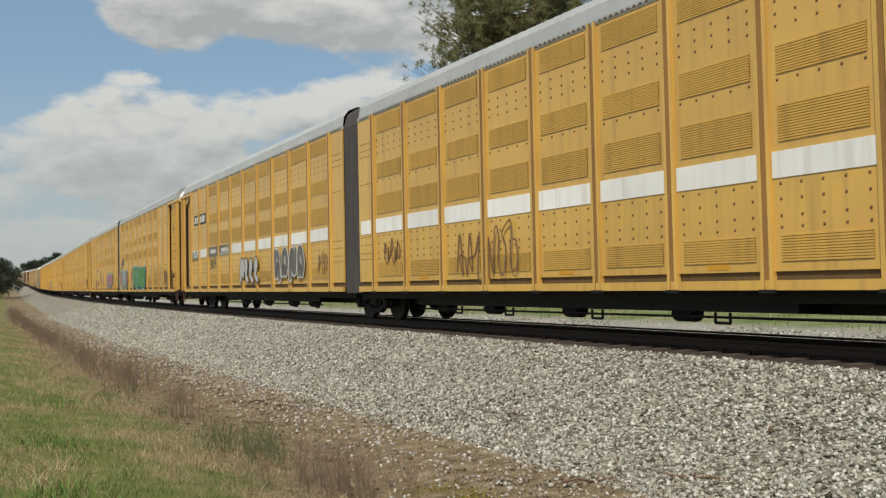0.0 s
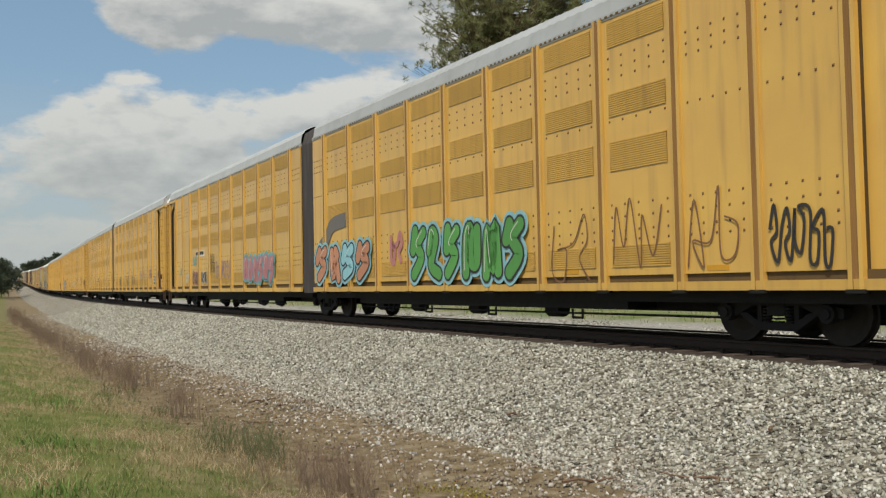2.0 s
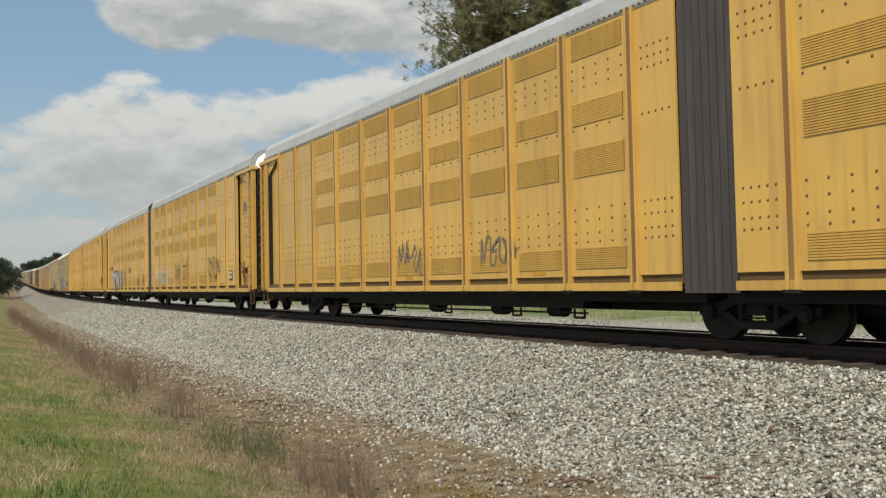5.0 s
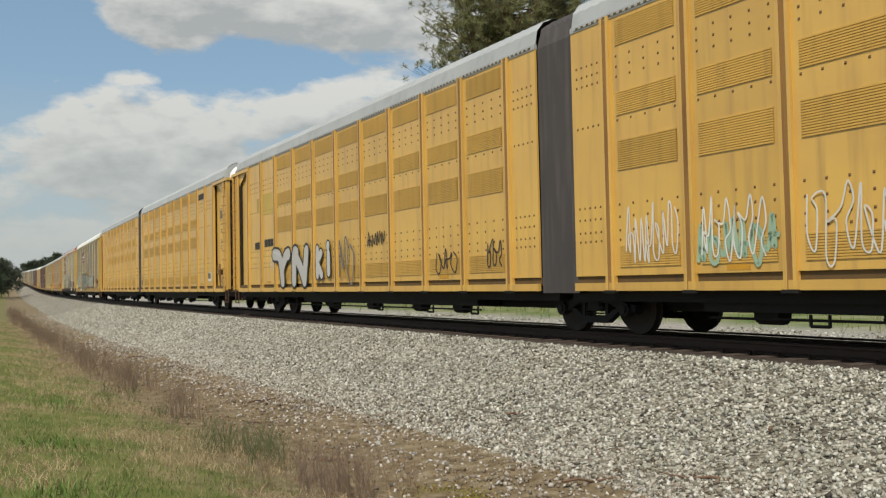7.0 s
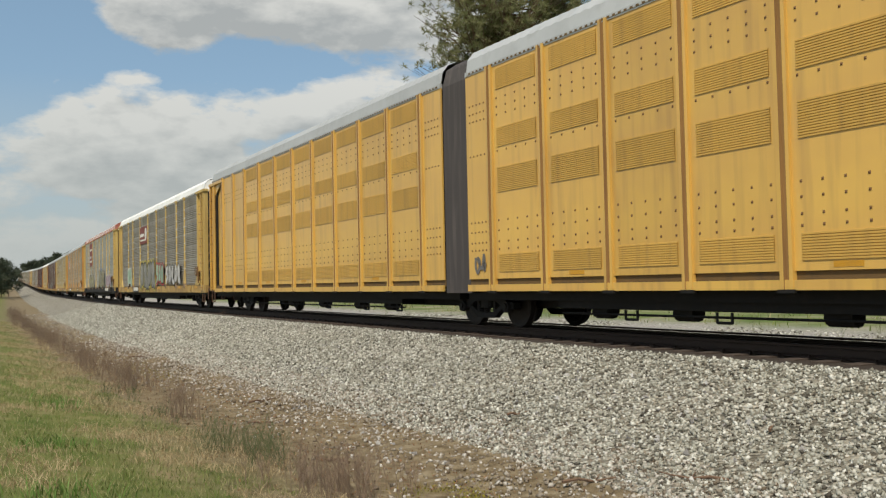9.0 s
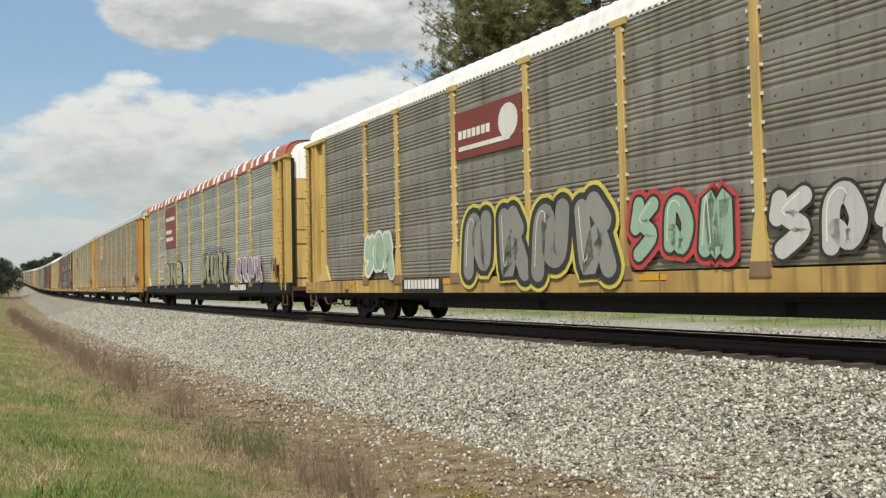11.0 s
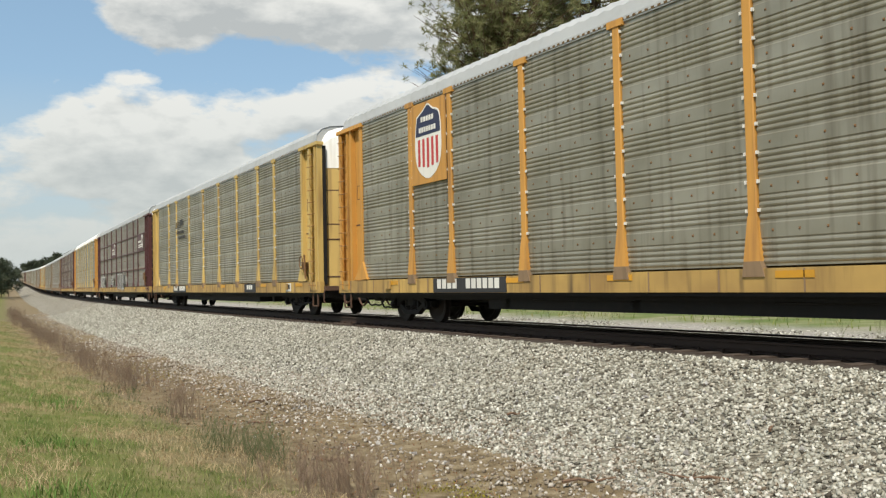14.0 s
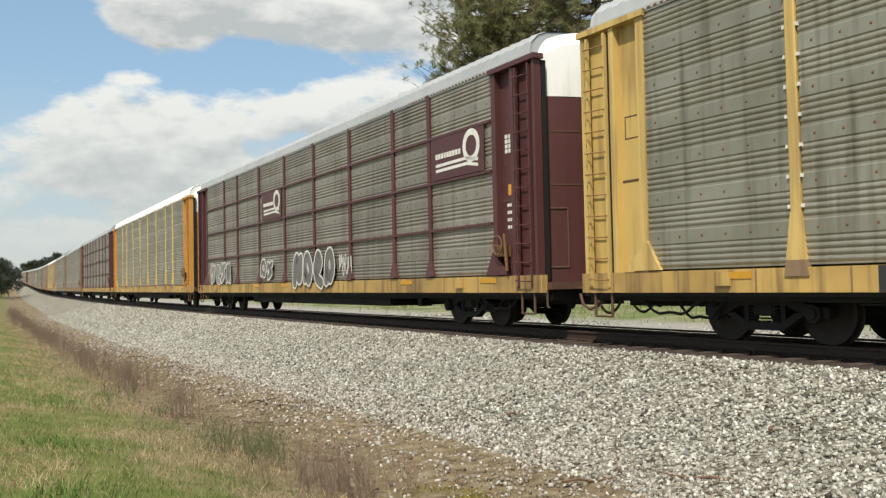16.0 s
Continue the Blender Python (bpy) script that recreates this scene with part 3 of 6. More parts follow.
    part("coupler", coupler_shape, RUST, car, at=(d * end, 0, 0), turn=0 if d > 0 else math.pi, key="coupler")
    x = d * (end - 0.35)
    s = Shape()
    for z in (0.85, 0.36):
        s.rod((x - 0.22, -1.5, z), (x + 0.22, -1.5, z), 0.02, 6)
    for q in (-0.22, 0.22):
        s.rod((x + q, -1.5, 0.9), (x + q, -1.5, 0.36), 0.025, 6)
    s.box(x - 0.3, x + 0.3, -1.45, 1.45, 0.78, 0.92)
    part("sill_step", s, RUST, car, "rusty corner step", key=("ss", front))
    tagged(car, "yellow articulated autorack unit with louvred panels and black bellows" if front else "yellow articulated autorack unit with ladder and louvred panels", "railway car", "cars of the freight train")
    return car


# ---------------------------------------------------------------- the single galvanised autoracks
RACK = 29.05
RACK_POSTS = [5.3, 7.3, 10.2, 13.1, 15.95, 18.85, 21.75, 23.7]


def rack_panel(width):
    """Horizontally fluted sheet: three ridges, then a flat band, up the whole side."""
    def make():
        s = Shape()
        w = width / 2
        prof = [(0.0, 1.13)]
        z = 1.16
        while z < 5.2:
            for i in range(4):
                prof += [(0.0, z), (-0.014, z + 0.022), (-0.019, z + 0.042), (-0.014, z + 0.062), (0.0, z + 0.082)]
                z += 0.088
            prof += [(0.0, z), (-0.014, z + 0.02), (-0.014, z + 0.22), (0.0, z + 0.24)]
            z += 0.27
        prof = [p for p in prof if p[1] < 5.36] + [(0.0, 5.38)]
        n = len(prof)
        s.add([(-w, y, q) for y, q in prof] + [(w, y, q) for y, q in prof], [(i, i + n, i + n + 1, i + 1) for i in range(n - 1)])
        s.box(-w, w, 0.004, 0.02, 1.13, 5.38)
        k = max(3, int(width / 0.42))
        z = 1.16 + 0.352
        while z < 5.1:
            for i in range(k):
                x = -w + width * (i + 0.5) / k
                s.add([(x - 0.018, -0.015, z + 0.1), (x + 0.018, -0.015, z + 0.1), (x + 0.018, -0.015, z + 0.14), (x - 0.018, -0.015, z + 0.14), (x, -0.035, z + 0.12)], [(0, 1, 4), (1, 2, 4), (2, 3, 4), (3, 0, 4)], 1)
            z += 0.622
        return s
    return make


def rack_post():
    s = Shape()
    s.box(-0.085, 0.085, -0.055, 0.03, 1.5, 5.40, 0, 0.015)
    s.add([(-0.085, -0.055, 1.85), (0.085, -0.055, 1.85), (0.15, -0.09, 1.2), (-0.15, -0.09, 1.2), (-0.085, 0.03, 1.85), (0.085, 0.03, 1.85), (0.15, 0.03, 1.2), (-0.15, 0.03, 1.2)],
          [(0, 1, 2, 3), (1, 5, 6, 2), (4, 0, 3, 7), (3, 2, 6, 7), (5, 4, 7, 6), (0, 4, 5, 1)])
    s.add([(-0.15, -0.09, 1.2), (0.15, -0.09, 1.2), (0.2, -0.075, 0.98), (-0.2, -0.075, 0.98), (-0.15, 0.03, 1.2), (0.15, 0.03, 1.2), (0.2, 0.03, 0.98), (-0.2, 0.03, 0.98)],
          [(0, 1, 2, 3), (1, 5, 6, 2), (4, 0, 3, 7), (3, 2, 6, 7), (5, 4, 7, 6), (0, 4, 5, 1)], 2)
    s.box(-0.2, 0.2, -0.07, 0.03, 5.30, 5.42)
    for i in range(9):
        for x in (-0.11, 0.11):
            s.box(x - 0.015, x + 0.015, -0.052, 0.03, 1.9 + i * 0.41, 1.95 + i * 0.41, 1)
    return s


def thin_post():
    s = Shape()
    s.box(-0.07, 0.07, -0.06, 0.03, 1.2, 5.42, 0, 0.015)
    s.add([(-0.07, -0.06, 1.5), (0.07, -0.06, 1.5), (0.19, -0.10, 1.14), (-0.19, -0.10, 1.14), (-0.07, 0.03, 1.5), (0.07, 0.03, 1.5), (0.19, 0.03, 1.14), (-0.19, 0.03, 1.14)],
          [(0, 1, 2, 3), (1, 5, 6, 2), (4, 0, 3, 7), (3, 2, 6, 7), (5, 4, 7, 6), (0, 4, 5, 1)])
    return s


def rack_car(key, post, endm, sheet, roofm, sillm, capm, label, seams=False):
    """A single autorack on its flat car, front coupling at x = 0, running back to -RACK."""
    car = new("autorack_car")
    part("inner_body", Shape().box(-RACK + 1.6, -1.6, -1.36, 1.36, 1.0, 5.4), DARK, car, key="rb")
    s = Shape().box(-RACK + 0.7, -0.7, -1.32, 1.32, 0.62, 0.95).box(-RACK + 0.7, -0.7, -0.4, 0.4, 0.5, 0.72).box(-RACK + 8.3, -8.3, -1.2, 1.2, 0.40, 0.7)
    for q in (6.6, 10, 16, 20):
        s.rod((-q, -1.25, 0.62), (-q - 3, -1.25, 0.6), 0.02, 5)
        s.box(-q - 0.12, -q + 0.12, -1.2, -0.9, 0.42, 0.66, 0, 0.02)
    part("underframe", s, BLACK, car, "black steel flat car underframe", key="ru")
    for y, r in ((-SIDE, 0), (SIDE, math.pi)):
        ya, yb = sorted((y * 0.93, y * 1.035))
        yc, yd = sorted((y * 0.93, y * 1.0))
        part("side_sill", Shape().box(-RACK + 0.75, -0.75, ya, yb, 0.76, 1.10, 0, 0.015).box(-RACK + 0.75, -0.75, yc, yd, 0.70, 0.76, 1), [sillm, BLACK], car, key=("rs", key, y))
        if y < 0 and sillm is SILL:
            for i in range(18):
                part("sill_rib", lambda: Shape().box(-0.012, 0.012, -0.012, 0.01, 0.77, 1.09), RUST_BAY, car, at=(-1.6 - 1.52 * i, y * 1.035, 0), key="sill_rib")
        for q in (() if sillm is BLACK else (2.7, 6.6, 12.4, 16, 19.2, 24.8)):
            part("reflector", lambda: Shape().box(-0.32, 0.32, -0.006, 0.004, 0.96, 1.06), AMBER, car, at=(-q, y * 1.039, 0), turn=r, key="refl")
        for q in (3.9, 25.0):
            part("bracket", lambda: Shape().box(-0.14, 0.14, -0.05, 0.02, 0.86, 1.06, 0, 0.01), sillm, car, at=(-q, y * 1.04, 0), turn=r, key=("rbk", key))
        edges = [2.45] + RACK_POSTS + [RACK - 2.45]
        for i in range(len(edges) - 1):
            a, b = edges[i] + (0.1 if i else 0), edges[i + 1] - (0.1 if i < len(edges) - 2 else 0)
            part("side_panel", rack_panel(round(b - a, 3)), [sheet, BOLT], car, at=(-(a + b) / 2, y, 0), turn=r, key=("rp", round(b - a, 3), sheet.name))
        for p in RACK_POSTS:
            part("side_post", thin_post if seams else rack_post, [post, CHALK, RUST_BAY], car, at=(-p, y, 0), turn=r, key=("rpost", key))
        for far in (0, 1):
            f = (lambda c: -RACK + c) if far else (lambda c: -c)
            m = "rear" if far else "fore"
            sp = lambda a, b: tuple(sorted((f(a), f(b))))
            part("end_bay", Shape().box(*sp(0.95, 2.42), *sorted((y * 0.91, y * 0.94)), 1.1, 5.3), endm, car, key=("reb", key, far, y))
            s = Shape().box(*sp(1.76, 2.28), *sorted((y * 0.935, y * 0.944)), 2.62, 2.66)
            for z in (3.35, 3.72):
                s.box(*sp(1.84, 2.18), *sorted((y * 0.935, y * 0.943)), z, z + 0.02)
            for c in (1.84, 2.16):
                s.box(*sp(c, c + 0.02), *sorted((y * 0.935, y * 0.943)), 3.37, 3.72)
            part("bay_seam", s, RUST, car, "grimy seam and stencil box", key=("rbs", far, y))
            part("corner_post", Shape().box(*sp(1.62, 1.74), *sorted((y * 0.92, y * 1.03)), 1.1, 5.34), endm, car, key=("rc1", key, far, y))
            part("corner_post", Shape().box(*sp(0.86, 0.95), *sorted((y * 0.92, y * 1.03)), 0.95, 5.34), endm, car, key=("rc2", key, far, y))
            part("side_post", Shape().box(*sp(2.3, 2.46), *sorted((y * 0.92, y * 1.03)), 1.1, 5.4), endm, car, key=("rc3", key, far, y))
            part("gusset", Shape().add([(f(2.46), y * 1.0, 1.6), (f(2.46), y * 1.05, 1.6), (f(2.75), y * 1.05, 1.12), (f(2.75), y, 1.12), (f(1.9), y * 1.05, 1.12), (f(1.9), y, 1.12)], [(0, 1, 2, 3), (1, 4, 2), (0, 3, 5), (0, 5, 4, 1), (2, 4, 5, 3)]), endm, car, key=("rgu", key, far, y))
            part("eave_bracket", Shape().box(*sp(0.8, 2.5), *sorted((y * 0.9, y * 1.06)), 5.3, 5.4), endm, car, key=("reh", key, far, y))
            lx = f(1.28)
            part("ladder", lambda: ladder_shape(0.85, 5.25), [endm, SHADE_BROWN if endm is not MAROON else MAROON], car, at=(lx - 0.23 * (1 if y < 0 else -1), y * 1.02, 0), turn=r, key=("rl", key))
    for far in (0, 1):
        f = (lambda c: -RACK + c) if far else (lambda c: -c)
        sp = lambda a, b: tuple(sorted((f(a), f(b))))
        part("roof_lip", end_arch(*sp(1.07, 1.2), 1.49, 5.3, 5.41, 5.955, 3.4), roofm, car, key=("rrl", key, far))
        bowed_door(car, -1 if far else 1, f(1.02), 5.38, 5.94, endm, capm, 4.95 if seams else 4.6, ("rack", far))
        if far:
            for y in (-SIDE, SIDE):
                # black strip painted as the dark depth of the recess by the ladder
                part("door_slot", Shape().box(*sp(1.51, 1.62), min(y * 0.9, y * 0.99), max(y * 0.9, y * 0.99), 1.1, 5.28), BLACK, car, key=("rslot", y))
        g = f(1.15)
        part("coupler", coupler_shape, RUST, car, at=(f(0.05), 0, 0), turn=math.pi if far else 0, key="coupler")
        s = Shape()
        for q in (-0.22, 0.22):
            s.rod((f(1.28) + q, -1.5, 0.9), (f(1.28) + q, -1.5, 0.34), 0.025, 6)
        s.rod((f(1.28) - 0.22, -1.5, 0.35), (f(1.28) + 0.22, -1.5, 0.35), 0.02, 6)
        s.box(*sp(0.6, 1.6), -1.42, 1.42, 0.82, 0.96)
        part("sill_step", s, RUST, car, "rusty corner step", key=("rss", far))
        for k in range(2):
            hose = lambda: Shape().tube([(f(1.9 + 0.75 * k + (1.5 - 0.4 * k) * i / 12), -1.28 + 0.1 * k, 0.66 - (1.0 + 0.25 * k) * (i / 12) * (1 - i / 12) + 0.03 * math.sin(i * 1.3)) for i in range(13)], 0.024, 6)
            part("air_hose", hose, BLACK, car, key=("rah", far, k))
    g = -2.1
    s = Shape()
    s.box(g - 0.15, g + 0.12, -1.62, -1.40, 1.5, 1.72, 0, 0.03)
    for k in range(10):
        a0, a1 = k * 0.6283, (k + 1) * 0.6283
        s.rod((g + 0.17 * math.cos(a0), -1.68, 1.72 + 0.2 * math.sin(a0)), (g + 0.17 * math.cos(a1), -1.68, 1.72 + 0.2 * math.sin(a1)), 0.016, 5)
    s.rod((g + 0.2, -1.64, 1.95), (g + 0.25, -1.62, 1.2), 0.035, 6)
    s.rod((g - 0.17, -1.68, 1.72), (g + 0.17, -1.68, 1.72), 0.013, 5)
    part("hand_brake", s, BOLT, car, "rusty hand brake wheel and chain", key="rhb")
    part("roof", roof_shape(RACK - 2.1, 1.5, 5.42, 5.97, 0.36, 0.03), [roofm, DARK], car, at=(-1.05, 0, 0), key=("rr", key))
    truck(car, 4.35)
    truck(car, RACK - 4.35)
    if seams:
        for z in (2.2, 3.3, 4.35):
            part("seam_strip", lambda: Shape().box(-RACK + 2.5, -2.5, -0.07, 0.01, -0.03, 0.03), post, car, at=(0, -SIDE, z), key="seam")
    tagged(car, label, "railway car", "cars of the freight train")
    return car


# ---------------------------------------------------------------- markings
def ribbon(s, pts, w, y, mat=0):
    """A flat painted stroke through (x, z) points."""
    n = len(pts)
    v, f = [], []
    for i, (x, z) in enumerate(pts):
        a, b = pts[max(0, i - 1)], pts[min(n - 1, i + 1)]
        dx, dz = b[0] - a[0], b[1] - a[1]
        k = w / 2 / max(1e-6, math.hypot(dx, dz))
        v += [(x - dz * k, y, z + dx * k), (x + dz * k, y, z - dx * k)]
    s.add(v, [(2 * i, 2 * i + 1, 2 * i + 3, 2 * i + 2) for i in range(n - 1)], mat)


def curve_points(ctrl, steps=7):
    out = []
    p = [ctrl[0]] + list(ctrl) + [ctrl[-1]]
    for i in range(1, len(p) - 2):
        for k in range(steps):
            t = k / steps
            out.append(tuple(0.5 * (2 * p[i][j] + (p[i + 1][j] - p[i - 1][j]) * t + (2 * p[i - 1][j] - 5 * p[i][j] + 4 * p[i + 1][j] - p[i + 2][j]) * t * t
                                    + (3 * p[i][j] - p[i - 1][j] - 3 * p[i + 1][j] + p[i + 2][j]) * t ** 3) for j in (0, 1)))
    out.append(tuple(ctrl[-1]))
    return out


LOOPS = [                                        # hooks and loops, no letters
    [(0.1, 0.05), (0.2, 0.9), (0.55, 0.2), (0.8, 0.95)],
    [(0.15, 0.9), (0.05, 0.3), (0.5, 0.05), (0.75, 0.6), (0.4, 0.85)],
    [(0.1, 0.6), (0.5, 1.0), (0.7, 0.6), (0.3, 0.35), (0.7, 0.0)],
    [(0.1, 0.1), (0.4, 0.95), (0.6, 0.1), (0.3, 0.45), (0.85, 0.4)],
    [(0.2, 0.95), (0.15, 0.1), (0.6, 0.0), (0.75, 0.5), (0.35, 0.55)],
]


def tag_scrawl(car, x0, x1, z0, z1, ink, seed, letters=4, w=0.035, depth=0.085):
    """One sprayed line that loops along without leaving the wall."""
    rng = random.Random(seed)
    s = Shape()
    step = (x1 - x0) / letters
    ctrl = []
    for k in range(letters):
        lift = rng.uniform(-0.12, 0.12)
        ctrl += [(x0 + step * (k + a + rng.uniform(-0.06, 0.06)), z0 + (z1 - z0) * (b * 0.88 + 0.06 + lift + rng.uniform(-0.06, 0.06))) for a, b in rng.choice(LOOPS)]
    ribbon(s, curve_points(ctrl, 8), w, 0)
    part("graffiti", s, ink, car, "sprayed scrawl", at=(0, -SIDE - depth, 0))


STROKES = [                                      # bends, forks and hooks for pieces that cannot be read
    [[(0.05, 0.05), (0.25, 0.95), (0.5, 0.1), (0.75, 0.95), (0.95, 0.1)]],
    [[(0.1, 0.2), (0.2, 0.85), (0.6, 1.0), (0.9, 0.6), (0.6, 0.2), (0.3, 0.45)]],
    [[(0.1, 0.95), (0.3, 0.1), (0.6, 0.6), (0.95, 0.05)], [(0.5, 0.95), (0.75, 0.75)]],
    [[(0.95, 0.95), (0.4, 0.7), (0.8, 0.4), (0.15, 0.05)], [(0.05, 0.6), (0.25, 0.95)]],
    [[(0.05, 0.1), (0.15, 0.8), (0.45, 0.95), (0.5, 0.4), (0.85, 0.3), (0.95, 0.95)]],
    [[(0.1, 0.5), (0.4, 0.95), (0.75, 0.75), (0.3, 0.25), (0.9, 0.05)]],
]
GLYPHS = {
    "Y": [[(0.0, 0.95), (0.35, 0.9), (0.5, 0.5), (0.55, 0.05)], [(1.0, 0.95), (0.8, 0.9), (0.55, 0.5)]],
    "N": [[(0.1, 0.05), (0.15, 0.9), (0.3, 0.95)], [(0.15, 0.9), (0.5, 0.5), (0.85, 0.05)], [(0.85, 0.05), (0.9, 0.95)]],
    "B": [[(0.1, 0.05), (0.12, 0.95), (0.7, 0.95), (0.8, 0.7), (0.2, 0.52)], [(0.2, 0.52), (0.9, 0.45), (0.85, 0.08), (0.1, 0.05)]],
    "K": [[(0.1, 0.05), (0.15, 0.95)], [(0.8, 0.75), (0.2, 0.4), (0.85, 0.05)]],
    "I": [[(0.5, 0.05), (0.5, 0.65)], [(0.5, 0.85), (0.52, 0.92)]],
    "E": [[(0.9, 0.92), (0.15, 0.9), (0.12, 0.1), (0.9, 0.08)], [(0.15, 0.5), (0.75, 0.52)]],
}


def fat_stroke(s, ctrl, w, y):
    """A stroke with rounded ends, as one strip."""
    p = curve_points(ctrl, 7)
    r, k = w / 2, len(s.v)
    ribbon(s, p, w, y)
    last = k + 2 * len(p) - 2
    for (x0, z0), (x1, z1), pair in ((p[-2], p[-1], (last, last + 1)), (p[1], p[0], (k + 1, k))):
        a = math.atan2(z1 - z0, x1 - x0)
        m = len(s.v)
        s.v += [(x1 + r * math.cos(a + 1.5708 - 3.1416 * i / 8), y, z1 + r * math.sin(a + 1.5708 - 3.1416 * i / 8)) for i in range(1, 8)]
        s.f.append((pair[0], *range(m, m + 7), pair[1]))
        s.m.append(0)


def letters_piece(car, x0, x1, z0, z1, fill, outline, seed, n=4, depth=0.085, halo=None, edge=0.05, text=""):
    """A painted piece: fat interlocking strokes with an edge, an outer glow of paint and a thin shine."""
    rng = random.Random(seed)
    fills = fill if isinstance(fill, (list, tuple)) else [fill]
    n = len(text) or n
    step, hi = (x1 - x0) / n, z1 - z0
    fat = min(step * 0.34, hi * 0.28) if text else min(step * 0.33, hi * 0.26)
    y0 = -SIDE - depth
    for k in range(n):
        glyph = GLYPHS[text[k]] if text else rng.choice(STROKES)
        lean, lift = rng.uniform(-0.1, 0.1), rng.uniform(-0.05, 0.05)
        jig = lambda: rng.uniform(-0.05, 0.05)
        m = fat * 0.5 / step
        strokes = [[(x0 + step * (k + m + (1 - 2 * m) * (a + jig() + lean * b)), z0 + fat / 2 + (hi - fat) * (b + lift + jig())) for a, b in t] for t in glyph]
        layer = {}
        for name, wide, d in (("halo", fat + 2 * edge + 0.16, 0.004 + 0.0004 * k), ("edge", fat + 2 * edge, -0.002 * k), ("fill", fat, -0.002 * k - 0.0012)):
            layer[name] = Shape()
            for q, t in enumerate(strokes):
                fat_stroke(layer[name], t, wide, d - 0.0002 * q)
        body = part("graffiti", layer["edge"], outline, car, "painted graffiti lettering", at=(0, y0, 0))
        part("fill", layer["fill"], fills[k % len(fills)], body)
        if halo:
            part("halo", layer["halo"], halo, body)
        s = Shape()
        t = curve_points([(a - fat * 0.22, b + fat * 0.2) for a, b in strokes[0]], 6)
        ribbon(s, t[: max(3, len(t) // 2)], 0.02, -0.002 * k - 0.0022)
        part("shine", s, CHALK if outline is not CHALK else INK, body)


def bars(car, x0, x1, z0, z1, ink, n, name="marking", depth=0.03, rows=1):
    """Unreadable lettering or a number, as plain bars, each a piece of its own."""
    h, w = (z1 - z0) / rows, (x1 - x0) / n
    for r in range(rows):
        for i in range(n):
            part(name, Shape().box(0, w * 0.74, -0.004, 0.004, 0, h * 0.8), ink, car, at=(x0 + w * i, -SIDE - depth, z1 - (r + 0.8) * h), key=("bar", round(w, 3), round(h, 3), ink.name))


def sheet_sign(car, x0, x1, z0, z1, mat, depth=0.03, name="sign_panel"):
    part(name, Shape().box(x0, x1, -0.003, 0.01, z0, z1), mat, car, at=(0, -SIDE - depth, 0))


# ---------------------------------------------------------------- the train, from its visible head to its tail
CARS = []                                        # thing, metres behind ZERO at its origin, two places along it where trucks carry it
fronts, rears = [paired_unit(True)], [paired_unit(False)]
for n in range(1, 5):
    fronts.append(copy_thing(fronts[0], Matrix()))
    rears.append(copy_thing(rears[0], Matrix()))
for n, slack in enumerate((0.18, 0.08, 0.1, 0.05, 0.2)):      # play in the couplings
    CARS.append((fronts[n], -44.8 * n - slack, -18.0, -0.6))
    CARS.append((rears[n], -44.8 * n - slack, 0.6, 17.1))

# the striped car
for n in range(10):
    w = 1.64 if n < 8 else 1.28
    sheet_sign(fronts[4], FRONT_POSTS[n] + 0.12, FRONT_POSTS[n] + 0.12 + w, 2.34, 2.71, WHITE, 0.03, "white_band")
sheet_sign(fronts[4], 0.75, 1.45, 2.34, 2.71, WHITE, 0.03, "white_band")
for n in range(7):
    sheet_sign(rears[4], -REAR_POSTS[n] - 1.72, -REAR_POSTS[n] - 0.12, 2.34, 2.71, WHITE, 0.03, "white_band")
for a, b in ((17.9, 16.62), (19.45, 18.2)):
    sheet_sign(rears[4], -a, -b, 2.34, 2.71, WHITE, 0.03, "white_band")
tag_scrawl(rears[4], -19.45, -18.25, 2.2, 2.7, INK, 3, 5, 0.04, 0.04)
sheet_sign(rears[4], -19.05, -18.15, 3.86, 4.32, SIGN_BLACK, 0.03)
sheet_sign(rears[4], -17.91, -16.86, 3.86, 4.32, SIGN_BLACK, 0.03)
for a, b in ((-18.9, -18.6), (-18.5, -18.2), (-17.85, -17.55), (-17.45, -17.0)):   # plain slanted blocks
    part("emblem", Shape().plate([(a, 3.94), (b - 0.05, 3.94), (b, 4.24), (a + 0.05, 4.24)], -0.004, 0.004), CHALK, rears[4], at=(0, -SIDE - 0.037, 0))
for a, b in ((16.33, 14.73), (14.46, 12.87)):
    sheet_sign(rears[4], -a, -b, 2.32, 2.74, SMOKE, 0.03)
    bars(rears[4], -a + 0.35, -b - 0.35, 2.42, 2.62, CHALK, 4, depth=0.036)
tag_scrawl(rears[4], -16.1, -15.0, 1.75, 2.3, INK, 5, 6, 0.03, 0.046)
letters_piece(rears[4], -11.2, -8.7, 1.1, 2.1, SILVER, INK, 6, 4, 0.082)
letters_piece(rears[4], -6.9, -3.6, 1.1, 2.3, SMOKE, CHALK, 7, 4, 0.082)
tag_scrawl(fronts[4], 6.0, 7.3, 1.1, 2.3, BROWN, 8, 3, 0.045, 0.046)
tag_scrawl(fronts[4], 7.35, 8.6, 1.05, 2.25, BROWN, 108, 3, 0.045, 0.084)
tag_scrawl(fronts[4], 2.2, 3.2, 1.5, 2.1, BROWN, 9, 5, 0.045, 0.046)
tag_scrawl(rears[4], -2.6, -1.7, 1.3, 2.0, BROWN, 10, 3, 0.04, 0.046)

